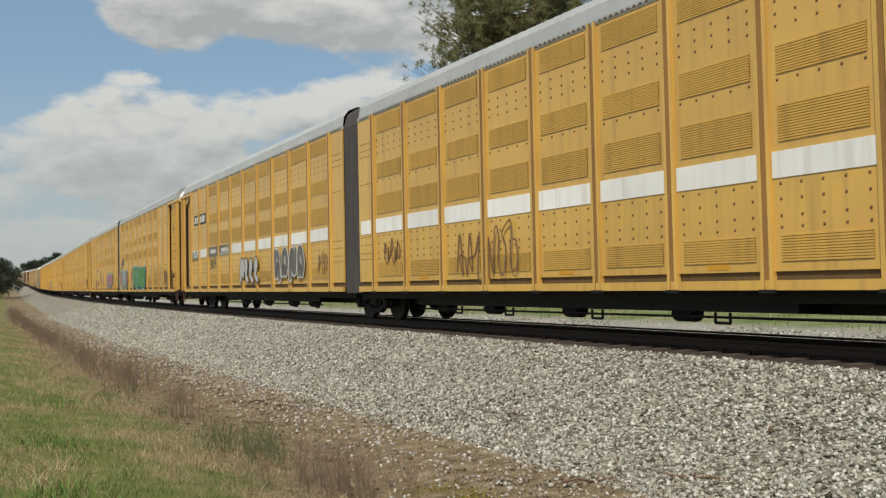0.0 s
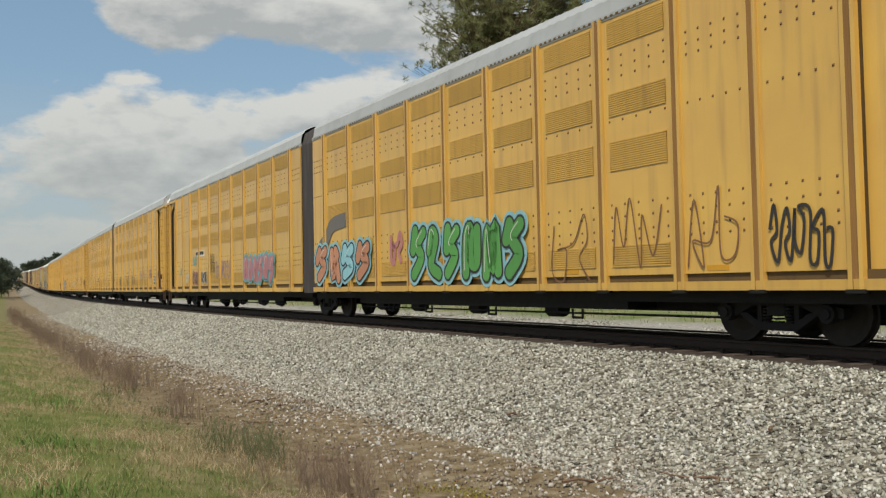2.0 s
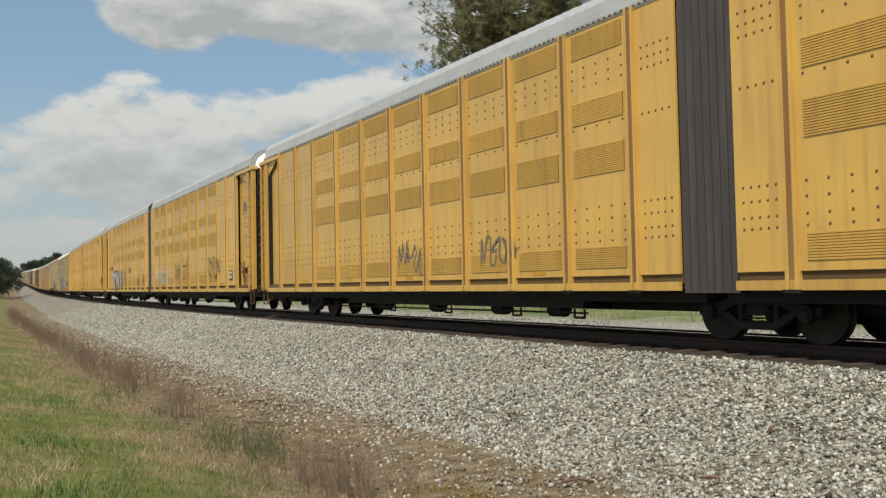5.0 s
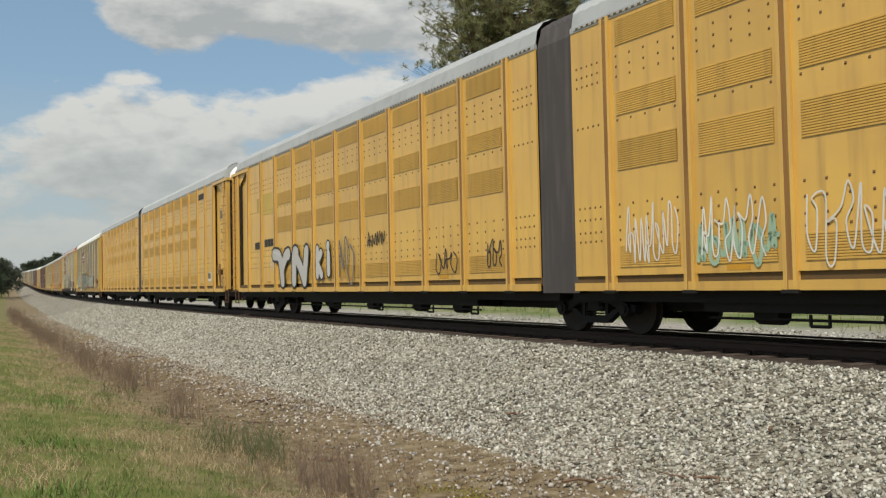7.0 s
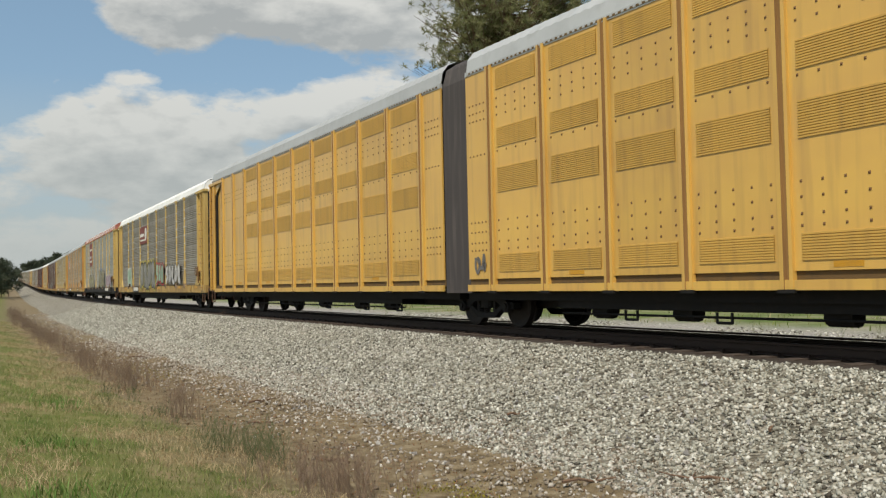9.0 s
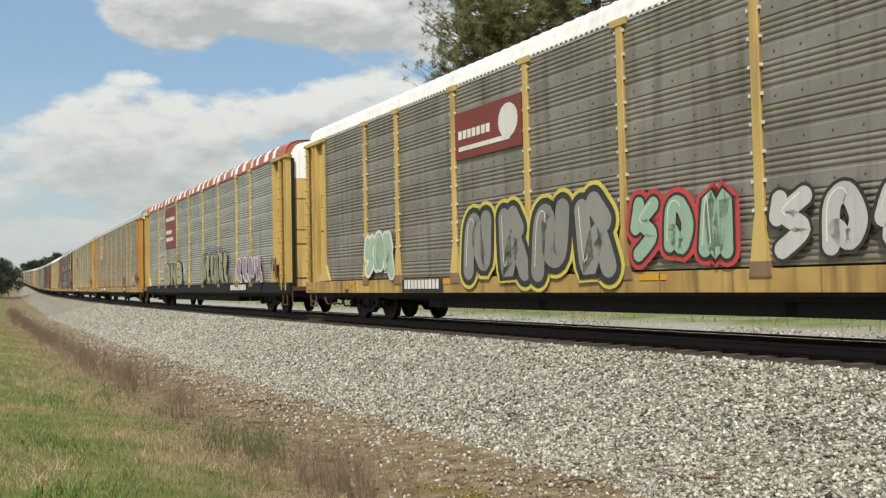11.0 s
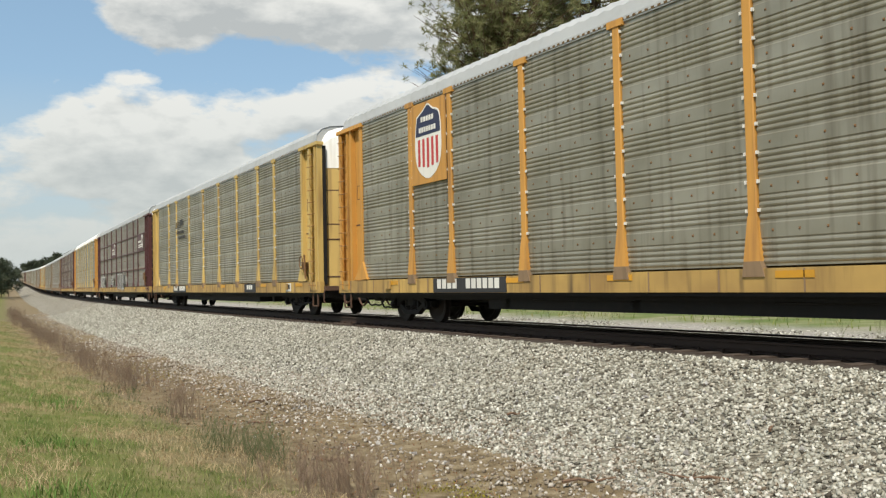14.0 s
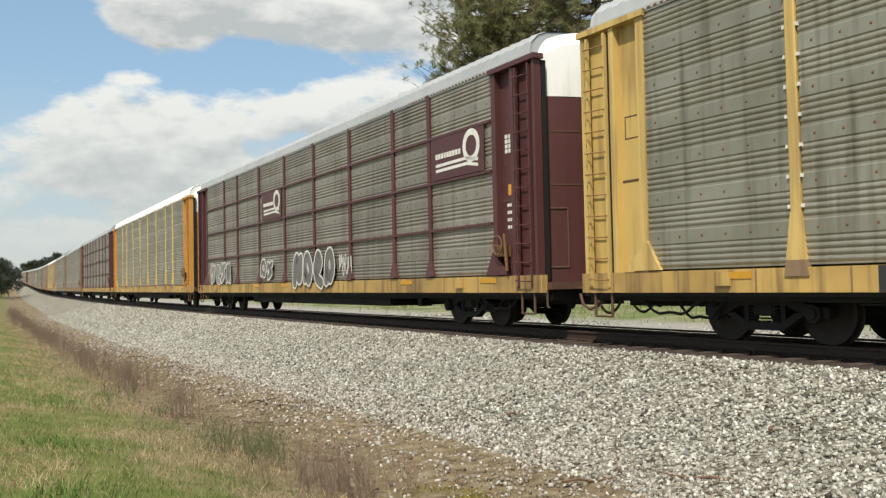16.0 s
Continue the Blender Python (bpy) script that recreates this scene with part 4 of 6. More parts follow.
# the car with the green piece
letters_piece(fronts[3], 7.3, 12.4, 1.0, 2.35, GREEN, INK, 11, 6, 0.082, SKY_BLUE)
letters_piece(fronts[3], 0.9, 5.0, 1.06, 2.2, [SALMON, SALMON, SKY_BLUE, SALMON], INK, 12, 4, 0.082, SKY_BLUE)
tag_scrawl(fronts[3], 6.1, 6.9, 1.5, 2.3, PINK, 112, 2, 0.14, 0.042)
smear = Shape()
ribbon(smear, curve_points([(0.75, 1.7), (1.2, 2.1), (1.75, 2.4), (2.2, 2.75), (3.2, 2.85)], 6), 0.42, 0)
part("paint_smear", smear, SMOKE, fronts[3], "black rolled-on paint smear", at=(0, -SIDE - 0.04, 0))
for a, b, q in ((13.1, 14.5, 14), (14.9, 16.3, 15), (16.7, 17.9, 16)):
    tag_scrawl(fronts[3], a, b, 1.05, 2.3, BROWN, q, 2, 0.032, 0.046)
tag_scrawl(fronts[3], 18.3, 19.4, 1.15, 2.0, INK, 17, 5, 0.05, 0.046)
letters_piece(rears[3], -7.1, -3.2, 1.1, 2.1, PINK, VIOLET, 18, 6, 0.082, TEAL)
tag_scrawl(rears[3], -11.5, -9.0, 1.3, 2.2, VIOLET, 19, 6, 0.06, 0.042)
letters_piece(rears[3], -16.0, -14.9, 1.1, 1.75, BROWN, PINK, 20, 3, 0.045, None, 0.03)
tag_scrawl(rears[3], -17.3, -16.5, 1.2, 1.7, CHALK, 21, 3, 0.05, 0.046)
letters_piece(rears[3], -14.2, -13.2, 1.15, 1.7, INK, CHALK, 22, 3, 0.045, None, 0.03)
tag_scrawl(rears[3], -12.6, -11.7, 1.55, 2.45, INK, 23, 5, 0.03, 0.046)
tag_scrawl(rears[3], -15.8, -15.1, 2.0, 2.5, TEAL, 24, 2, 0.06, 0.046)
sheet_sign(rears[3], -15.27, -14.85, 2.4, 2.67, CHALK, 0.03)
bars(rears[3], -15.23, -14.89, 2.44, 2.63, INK, 3, depth=0.036)
sheet_sign(rears[3], -14.55, -13.7, 2.4, 2.67, CHALK, 0.03)
bars(rears[3], -14.5, -13.75, 2.44, 2.63, INK, 6, depth=0.036)
sheet_sign(rears[3], -18.6, -18.05, 1.6, 1.95, TEAL, 0.03, "paint_patch")

# plain car, lightly tagged
for a, b, q in ((4.0, 5.2, 31), (7.2, 8.6, 32), (10.0, 11.4, 33)):
    tag_scrawl(fronts[2], a, b, 1.2, 1.9, INK, q, 4, 0.035, 0.046)
for a, b, q in ((13.3, 15.3, 34), (16.8, 18.0, 35)):
    tag_scrawl(fronts[2], a, b, 1.5, 2.1, VIOLET, q, 5, 0.04, 0.046)
sheet_sign(fronts[2], 18.5, 18.95, 1.25, 1.65, INK, 0.03, "placard")
bars(fronts[2], 18.54, 18.91, 1.3, 1.45, CHALK, 2, "placard_square", 0.036)
bars(fronts[2], 18.54, 18.91, 1.48, 1.61, CHALK, 2, "placard_square", 0.036)
for a, b, q in ((5.0, 6.5, 36), (9.0, 10.5, 37)):
    tag_scrawl(rears[2], -b, -a, 1.3, 2.0, SMOKE, q, 4, 0.04, 0.046)

# the car with the big chrome letters
letters_piece(rears[1], -16.6, -13.0, 0.92, 2.3, SILVER, INK, 41, 2, 0.082, None, 0.08, "YN")
letters_piece(rears[1], -12.5, -11.0, 1.2, 2.35, SILVER, INK, 141, 2, 0.082, None, 0.05, "KI")
tag_scrawl(rears[1], -10.6, -9.3, 1.05, 2.5, SMOKE, 42, 2, 0.07, 0.084)
tag_scrawl(rears[1], -8.6, -7.4, 1.95, 2.4, INK, 142, 4, 0.04, 0.046)
tag_scrawl(rears[1], -4.7, -3.6, 1.2, 1.8, INK, 43, 3, 0.035, 0.046)
tag_scrawl(rears[1], -2.4, -1.75, 1.3, 1.9, INK, 44, 3, 0.035, 0.046)
bars(rears[1], -18.85, -18.2, 2.28, 2.6, INK, 4, "car_number", 0.03)
sheet_sign(rears[1], -17.85, -16.6, 3.55, 4.3, REPAINT, 0.024, "paint_patch")
sheet_sign(rears[1], -18.6, -18.2, 3.7, 4.2, REPAINT, 0.024, "paint_patch")
bars(rears[1], -17.7, -16.65, 2.33, 2.66, INK, 6, "car_number", 0.03)
tag_scrawl(rears[1], -17.0, -16.35, 1.6, 2.0, CHALK, 45, 4, 0.025, 0.04)
for a, b, q in ((2.0, 3.3, 46), (3.7, 5.0, 47), (5.6, 7.2, 48)):
    tag_scrawl(fronts[1], a, b, 1.2, 2.2, CHALK, q, 6, 0.026, 0.046)
tag_scrawl(fronts[1], 3.6, 5.2, 1.2, 1.9, MINT, 49, 6, 0.07, 0.041)
tag_scrawl(fronts[1], 7.5, 8.85, 1.45, 2.25, INK, 50, 3, 0.045, 0.046)
tag_scrawl(fronts[1], 9.4, 10.95, 1.4, 2.75, INK, 51, 2, 0.055, 0.046)
tag_scrawl(fronts[1], 11.6, 14.2, 1.5, 2.3, CHALK, 52, 4, 0.018, 0.046)
tag_scrawl(fronts[1], 15.0, 17.2, 1.35, 2.35, INK, 53, 3, 0.06, 0.084)
sheet_sign(fronts[1], 18.5, 18.95, 1.25, 1.65, INK, 0.03, "placard")
bars(fronts[1], 18.54, 18.91, 1.3, 1.45, CHALK, 2, "placard_square", 0.036)
bars(fronts[1], 18.54, 18.91, 1.48, 1.61, CHALK, 2, "placard_square", 0.036)

# the last articulated car
sheet_sign(fronts[0], 16.78, 17.95, 4.98, 5.24, SIGN_BLACK, 0.03)
sheet_sign(fronts[0], 18.6, 19.1, 1.25, 1.66, CHALK, 0.028, "placard")
bars(fronts[0], 18.64, 19.06, 1.3, 1.62, INK, 2, "placard_square", 0.034)
for car, x in ((fronts[0], 20.55), (fronts[1], 20.55), (fronts[2], 20.55), (fronts[3], 20.55)):
    s = Shape()
    for z in (3.8, 4.3):
        s.box(x - 0.26, x + 0.26, -0.003, 0.003, z, z + 0.02)
    for q in (-0.26, 0.24):
        s.box(x + q, x + q + 0.02, -0.003, 0.003, 3.82, 4.3)
    part("data_stencil", s, SMOKE, car, at=(0, -SIDE + 0.094, 0))
    bars(car, x - 0.2, x + 0.2, 3.88, 4.24, SMOKE, 5, "data_stencil", -0.095, 5)
    for z in (3.62, 3.4, 3.3, 2.95, 2.85, 2.7, 2.6):
        bars(car, x - 0.13, x + 0.13, z, z + 0.045, SMOKE, 5, "stencil", -0.095)
tag_scrawl(fronts[0], 0.9, 1.4, 1.2, 1.6, SMOKE, 55, 2, 0.08, 0.04)

# single autoracks
styles = {
    "white_roof": rack_car("a", YELLOW_RACK, YELLOW_RACK, GALV_DARK, WHITE, SILL, WHITE, "sooty galvanised autorack with yellow posts and white roof"),
    "stripe": rack_car("b", YELLOW_RACK, YELLOW_RACK, GALV_BRIGHT, ROOF_RED, BLACK, WHITE, "galvanised autorack with flaking red-and-white roof"),
    "shield": rack_car("c", ORANGE, ORANGE, GALV, ROOF, SILL, WHITE, "galvanised autorack with orange posts and yellow sill"),
    "plain": rack_car("d", YELLOW_RACK, YELLOW_RACK, GALV, ROOF, SILL, WHITE, "grey galvanised autorack with yellow posts and sill"),
    "grey": rack_car("f", GALV, GALV, GALV_DARK, ROOF, GALV_DARK, WHITE, "sooty galvanised autorack with grey end bays"),
    "rusty": rack_car("g", GALV_DARK, RUST_BAY, GALV_DARK, ROOF, RUST_BAY, WHITE, "dark weathered autorack with rust-brown end bays"),
    "pale": rack_car("h", YELLOW_RACK, ORANGE, GALV, WHITE, SILL, WHITE, "weathered galvanised autorack with orange end bays and white roof"),
    "maroon": rack_car("e", MAROON, MAROON, GALV_DARK, ROOF, SILL, WHITE, "maroon autorack with sooty fluted panels", True),
}
order = ["white_roof", "stripe", "shield", "plain", "maroon"]
rest = ["maroon", "rusty", "grey", "grey", "rusty", "grey", "rusty", "maroon", "grey", "rusty", "grey", "rusty", "grey"]
copies = [copy_thing(styles[r], Matrix()) for r in rest]
racks = [styles[o] for o in order] + [styles["pale"], copies[0], styles["rusty"], styles["grey"], copy_thing(styles["pale"], Matrix())] + copies[1:]
for i, car in enumerate(racks):
    CARS.append((car, 21.75 + 29.06 * i - (0.3 if i > 3 else 0) + (0.15 if i == 1 else 0), 4.35, RACK - 4.35))

A1, A2, A3, A4, A5 = racks[:5]
# white-roofed car
sheet_sign(A1, -18.7, -16.05, 3.7, 4.75, SIGN_RED, 0.056)
bars(A1, -18.55, -17.2, 4.1, 4.33, CHALK, 7, depth=0.062)
part("emblem", Shape().plate([(-16.55 + 0.36 * math.cos(a * 0.45), 4.27 + 0.36 * math.sin(a * 0.45)) for a in range(14)], -0.004, 0.004), CHALK, A1, at=(0, -SIDE - 0.063, 0))
part("emblem", Shape().box(-18.55, -16.5, -0.004, 0.004, 3.88, 3.98), CHALK, A1, at=(0, -SIDE - 0.062, 0))
letters_piece(A1, -23.6, -21.9, 1.2, 2.3, MINT, MINT, 61, 3, 0.1, CHALK, 0.04)
letters_piece(A1, -18.4, -13.2, 0.86, 2.5, BARE, INK, 62, 4, 0.1, LEMON, 0.12)
letters_piece(A1, -12.9, -10.6, 1.2, 2.3, MINT, INK, 63, 3, 0.1, RED)
letters_piece(A1, -10.0, -6.0, 1.15, 2.2, SILVER, INK, 64, 5, 0.1)
sheet_sign(A1, -21.5, -19.4, 0.77, 1.09, SIGN_BLACK, 0.062)
bars(A1, -21.35, -19.55, 0.80, 1.07, CHALK, 10, "car_number", 0.068)
bars(A2, -8.2, -5.9, 0.80, 1.07, CHALK, 8, "car_number", 0.062)
# red-roofed car: white bands over the flaking red
for i in range(26):
    x = -2.2 - i * 0.98 + 0.12 * math.sin(i * 2.3)
    wide = 0.36 + 0.12 * math.sin(i * 1.7)
    s = Shape()
    arc = [(1.5 * math.sin((-1 + j / 6) * 1.5708), 5.465 + 0.55 * (1 - abs(-1 + j / 6) ** 3.4)) for j in range(13)]
    s.add([(x, y, z) for y, z in arc] + [(x - wide, y, z) for y, z in arc], [(j, j + 1, j + 14, j + 13) for j in range(12)])
    part("roof_band", s, WHITE, A2)
sheet_sign(A2, -21.65, -18.95, 3.1, 5.2, SIGN_RED, 0.056)
for z, a, b, n in ((4.45, -21.4, -19.2, 8), (3.78, -21.4, -19.9, 7), (3.4, -21.4, -19.6, 7)):
    bars(A2, a, b, z, z + 0.24, CHALK, n, depth=0.062)
letters_piece(A2, -21.6, -17.2, 1.1, 2.25, CREAM, INK, 65, 3, 0.1, None, 0.065, "BNB")
letters_piece(A2, -13.0, -8.4, 1.1, 2.5, CREAM, NAVY, 66, 6, 0.1, None, 0.045)
tag_scrawl(A2, -12.8, -9.6, 2.5, 2.75, BLUE, 67, 9, 0.03, 0.062)
letters_piece(A2, -7.2, -3.6, 1.15, 2.1, VIOLET, CHALK, 68, 4, 0.1)
tag_scrawl(A2, -17.2, -16.2, 1.2, 2.4, SILVER, 69, 5, 0.06, 0.062)
for z in (1.4, 1.8, 2.7, 3.6):
    bars(A2, -23.3, -22.2, z, z + 0.16, SILVER, 5, depth=0.056)
# the car with the shield
sheet_sign(A3, -23.58, -21.87, 3.35, 5.3, ORANGE, 0.056)
shield = [(-23.25, 4.95), (-22.95, 5.08), (-22.72, 5.2), (-22.5, 5.08), (-22.2, 4.95), (-22.12, 4.5), (-22.15, 3.95), (-22.35, 3.65), (-22.72, 3.5), (-23.1, 3.65), (-23.3, 3.95), (-23.33, 4.5)]
shield = curve_points(shield + shield[:1], 4)[:-1]
c0 = (-22.72, 4.35)
part("emblem", Shape().plate([(c0[0] + (x - c0[0]) * 1.06, c0[1] + (z - c0[1]) * 1.05) for x, z in shield], -0.002, 0.004), CHALK, A3, at=(0, -SIDE - 0.062, 0))
part("emblem", Shape().plate([p for p in shield if p[1] > 4.45], -0.002, 0.003), NAVY, A3, at=(0, -SIDE - 0.067, 0))
for i in range(5):
    x = -23.22 + i * 0.22
    part("emblem", Shape().box(x, x + 0.11, -0.002, 0.003, 3.72 + 0.03 * abs(2 - i), 4.42), RED, A3, at=(0, -SIDE - 0.067, 0))
bars(A3, -23.05, -22.4, 4.8, 4.95, CHALK, 5, depth=0.072)
bars(A3, -23.15, -22.3, 4.55, 4.7, CHALK, 7, depth=0.072)
sheet_sign(A3, -22.6, -19.5, 0.765, 1.095, SIGN_BLACK, 0.062)
sheet_sign(A3, -9.05, -7.6, 0.765, 1.095, SIGN_BLACK, 0.062)
bars(A3, -8.7, -7.95, 0.84, 1.04, CHALK, 3, depth=0.068)
bars(A3, -22.4, -21.45, 0.80, 1.07, CHALK, 4, "car_number", 0.068)
bars(A3, -21.1, -19.7, 0.80, 1.07, CHALK, 6, "car_number", 0.068)
tag_scrawl(A3, -4.7, -3.3, 1.3, 1.9, CHALK, 71, 5, 0.05, 0.062)
tag_scrawl(A3, -9.6, -7.7, 1.25, 1.9, INK, 72, 6, 0.05, 0.062)
# grey car with the dark emblem
for i in range(4):
    part("emblem", Shape().plate([(-22.0 + 0.1 * i, 3.98 + 0.09 * i), (-20.6 + 0.1 * i, 4.02 + 0.09 * i), (-20.6 + 0.1 * i, 4.06 + 0.09 * i), (-22.0 + 0.1 * i, 4.02 + 0.09 * i)], -0.003, 0.003), INK, A4, at=(0, -SIDE - 0.056, 0))
bars(A4, -20.8, -20.1, 4.02, 4.38, INK, 2, depth=0.058)
bars(A4, -21.6, -19.9, 3.66, 3.84, INK, 7, depth=0.056)
bars(A4, -21.2, -19.6, 3.4, 3.58, INK, 7, depth=0.056)
sheet_sign(A4, -9.1, -7.6, 0.765, 1.095, SIGN_BLACK, 0.062)
bars(A4, -8.75, -7.95, 0.84, 1.04, CHALK, 3, depth=0.068)
sheet_sign(A4, -22.5, -19.5, 0.765, 1.095, SIGN_BLACK, 0.062)
bars(A4, -22.35, -21.4, 0.80, 1.07, CHALK, 4, "car_number", 0.068)
bars(A4, -21.0, -19.65, 0.80, 1.07, CHALK, 6, "car_number", 0.068)
sheet_sign(A4, -4.0, -3.5, 0.8, 1.07, CHALK, 0.062, "placard")
bars(A4, -3.95, -3.55, 0.84, 1.03, INK, 2, "placard_square", 0.068)
# maroon car
for x, w in ((-3.95, 2.4), (-17.3, 2.2)):
    sheet_sign(A5, x - w / 2, x + w / 2, 3.35, 4.35, MAROON, 0.058)
    ring = [(x + w * 0.28 + 0.3 * math.cos(a * 0.3927), 3.95 + 0.3 * math.sin(a * 0.3927)) for a in range(17)]
    s = Shape()
    ribbon(s, ring, 0.14, 0)
    ribbon(s, [(x - w * 0.4, 3.68), (x + w * 0.2, 3.7), (x + w * 0.4, 3.62)], 0.07, 0)
    ribbon(s, [(x - w * 0.4, 3.56), (x + w * 0.2, 3.58), (x + w * 0.4, 3.5)], 0.07, 0)
    part("emblem", s, CHALK, A5, at=(0, -SIDE - 0.066, 0))
    bars(A5, x - w * 0.4, x + w * 0.1, 3.8, 3.95, CHALK, 9, depth=0.066)
letters_piece(A5, -15.0, -11.2, 0.85, 2.05, SMOKE, CHALK, 81, 4, 0.1, None, 0.06)
letters_piece(A5, -18.6, -17.0, 1.2, 1.9, SMOKE, CHALK, 82, 2, 0.1)
letters_piece(A5, -25.8, -22.5, 1.1, 2.0, BARE, CHALK, 83, 4, 0.1)
tag_scrawl(A5, -11.0, -10.0, 1.3, 1.9, CHALK, 84, 5, 0.04, 0.06)
for car, z in ((A5, 2.75), (A3, 1.75), (A4, 2.4)):
    sheet_sign(car, -2.05, -1.75, z, z + 0.22, AMBER, -0.086, "data_stencil")
bars(A5, -2.15, -1.75, 3.6, 4.0, CHALK, 3, "data_stencil", -0.087, 4)
for z in (2.5, 2.35, 2.2, 2.05):
    bars(A5, -2.1, -1.8, z, z + 0.08, CHALK, 3, "stencil", -0.087)


# ---------------------------------------------------------------- ground
SOIL = shader("soil_and_turf", 0.95, 0, 0.1)
m, nn, ll, bb = SOIL
GROUND = m
at = nn.new("ShaderNodeAttribute")
at.attribute_name = "side"
co = nn.new("ShaderNodeTexCoord")


def noise_at(scale, detail=6, rough=0.6):
    n = nn.new("ShaderNodeTexNoise")
    n.inputs["Scale"].default_value, n.inputs["Detail"].default_value, n.inputs["Roughness"].default_value = scale, detail, rough
    ll.new(co.outputs["Object"], n.inputs["Vector"])
    return n.outputs["Fac"]


def gm(op, a, b):
    n = nn.new("ShaderNodeMath")
    n.operation = op
    for i, v in enumerate((a, b)):
        if isinstance(v, (int, float)):
            n.inputs[i].default_value = v
        else:
            ll.new(v, n.inputs[i])
    return n.outputs[0]


def ramp_of(fac, stops):
    r = nn.new("ShaderNodeValToRGB")
    e = r.color_ramp.elements
    while len(e) < len(stops):
        e.new(0.5)
    for i, (p, c) in enumerate(stops):
        e[i].position, e[i].color = p, (*c, 1)
    ll.new(fac, r.inputs[0])
    return r.outputs[0]


def blend(fac, a, b):
    n = nn.new("ShaderNodeMix")
    n.data_type = "RGBA"
    ll.new(fac, n.inputs["Factor"])
    ll.new(a, n.inputs["A"])
    ll.new(b, n.inputs["B"])
    return n.outputs["Result"]


edge = gm("ADD", at.outputs["Fac"], gm("MULTIPLY", gm("SUBTRACT", noise_at(0.5), 0.5), 3.2))
soil = ramp_of(noise_at(5, 9, 0.7), [(0.3, (0.09, 0.066, 0.038)), (0.5, (0.19, 0.148, 0.09)), (0.7, (0.3, 0.25, 0.165))])
turf = ramp_of(noise_at(1.1, 8, 0.65), [(0.36, (0.1, 0.13, 0.034)), (0.52, (0.155, 0.165, 0.055)), (0.66, (0.26, 0.21, 0.11))])
stones = ramp_of(noise_at(16, 6, 0.75), [(0.32, (0.13, 0.12, 0.11)), (0.5, (0.3, 0.28, 0.25)), (0.68, (0.5, 0.48, 0.45))])
clamp = nn.new("ShaderNodeMapRange")
clamp.inputs["From Min"].default_value, clamp.inputs["From Max"].default_value = 8.2, 9.6
ll.new(edge, clamp.inputs["Value"])
near = blend(clamp.outputs[0], soil, turf)
c2 = nn.new("ShaderNodeMapRange")
c2.inputs["From Min"].default_value, c2.inputs["From Max"].default_value = -13.5, -10.5
ll.new(edge, c2.inputs["Value"])
field = ramp_of(noise_at(0.35, 8, 0.65), [(0.38, (0.11, 0.15, 0.045)), (0.5, (0.17, 0.19, 0.08)), (0.62, (0.27, 0.25, 0.16))])
farther = blend(c2.outputs[0], field, stones)
c3 = nn.new("ShaderNodeMapRange")
c3.inputs["From Min"].default_value, c3.inputs["From Max"].default_value = -0.5, 0.5
ll.new(at.outputs["Fac"], c3.inputs["Value"])
ll.new(blend(c3.outputs[0], farther, near), bb.inputs["Base Color"])
bp = nn.new("ShaderNodeBump")
bp.inputs["Strength"].default_value, bp.inputs["Distance"].default_value = 0.7, 0.04
ll.new(noise_at(14, 9, 0.75), bp.inputs["Height"])
ll.new(bp.outputs[0], bb.inputs["Normal"])

PROFILE = [(-1100, 0.5), (-300, -0.2), (-80, -0.6), (-40, -0.7), (-22, -0.7), (-14, -0.62), (-10, -0.7), (-6, -0.75), (-4, -0.72), (0, -0.45), (4, -0.95), (5.0, -1.1), (5.4, -1.13), (6.2, -1.22), (7.0, -1.26), (7.8, -1.24), (8.6, -1.14),
           (9.4, -1.0), (10.4, -0.85), (11.5, -0.72), (13, -0.66), (16, -0.62), (22, -0.55), (40, -0.5), (100, -0.3), (400, 0.5), (1500, 2.0)]


def bumpy(x, y):
    return 0.07 * noise.noise((x * 0.45, y * 0.45, 0)) + 0.03 * noise.noise((x * 1.7, y * 1.7, 5))


def ground_z(off):
    for (a, za), (b, zb) in zip(PROFILE, PROFILE[1:]):
        if a <= off <= b:
            return za + (zb - za) * (off - a) / (b - a)
    return 0.0


def ground_at(s, off):
    p = track(s, off)
    rough = max(0.0, min(1.0, (abs(off) - 5.2) / 1.0)) * (1 if abs(off) < 60 else 0)
    p.z = rail_z(s) + ground_z(off) + bumpy(p.x, p.y) * rough
    return p


stations = [-850, -500, -250, -120, -70] + [-60 + i * 2 for i in range(14)] + [-32 + 0.5 * i for i in range(124)] + [30 + 1.5 * i for i in range(60)] + [120 + 10 * i for i in range(38)] + [520, 600, 800, 1100, 1550]
offs = [o for o, _ in PROFILE if o <= 4] + [4 + 0.4 * i for i in range(1, 31)] + [o for o, _ in PROFILE if o > 16.5]
gv = [ground_at(s, o) for s in stations for o in offs]
no = len(offs)
me = bpy.data.meshes.new("ground")
me.from_pydata([tuple(p) for p in gv], [], [(i * no + j, i * no + j + 1, (i + 1) * no + j + 1, (i + 1) * no + j) for i in range(len(stations) - 1) for j in range(no - 1)])
me.materials.append(GROUND)
a = me.attributes.new("side", "FLOAT", "POINT")
a.data.foreach_set("value", [o for _ in stations for o in offs])
me.polygons.foreach_set("use_smooth", [True] * len(me.polygons))
tagged(new("ground", me), "rough ground of turf, bare soil and gravel beside a railway", "ground", kind="structure")

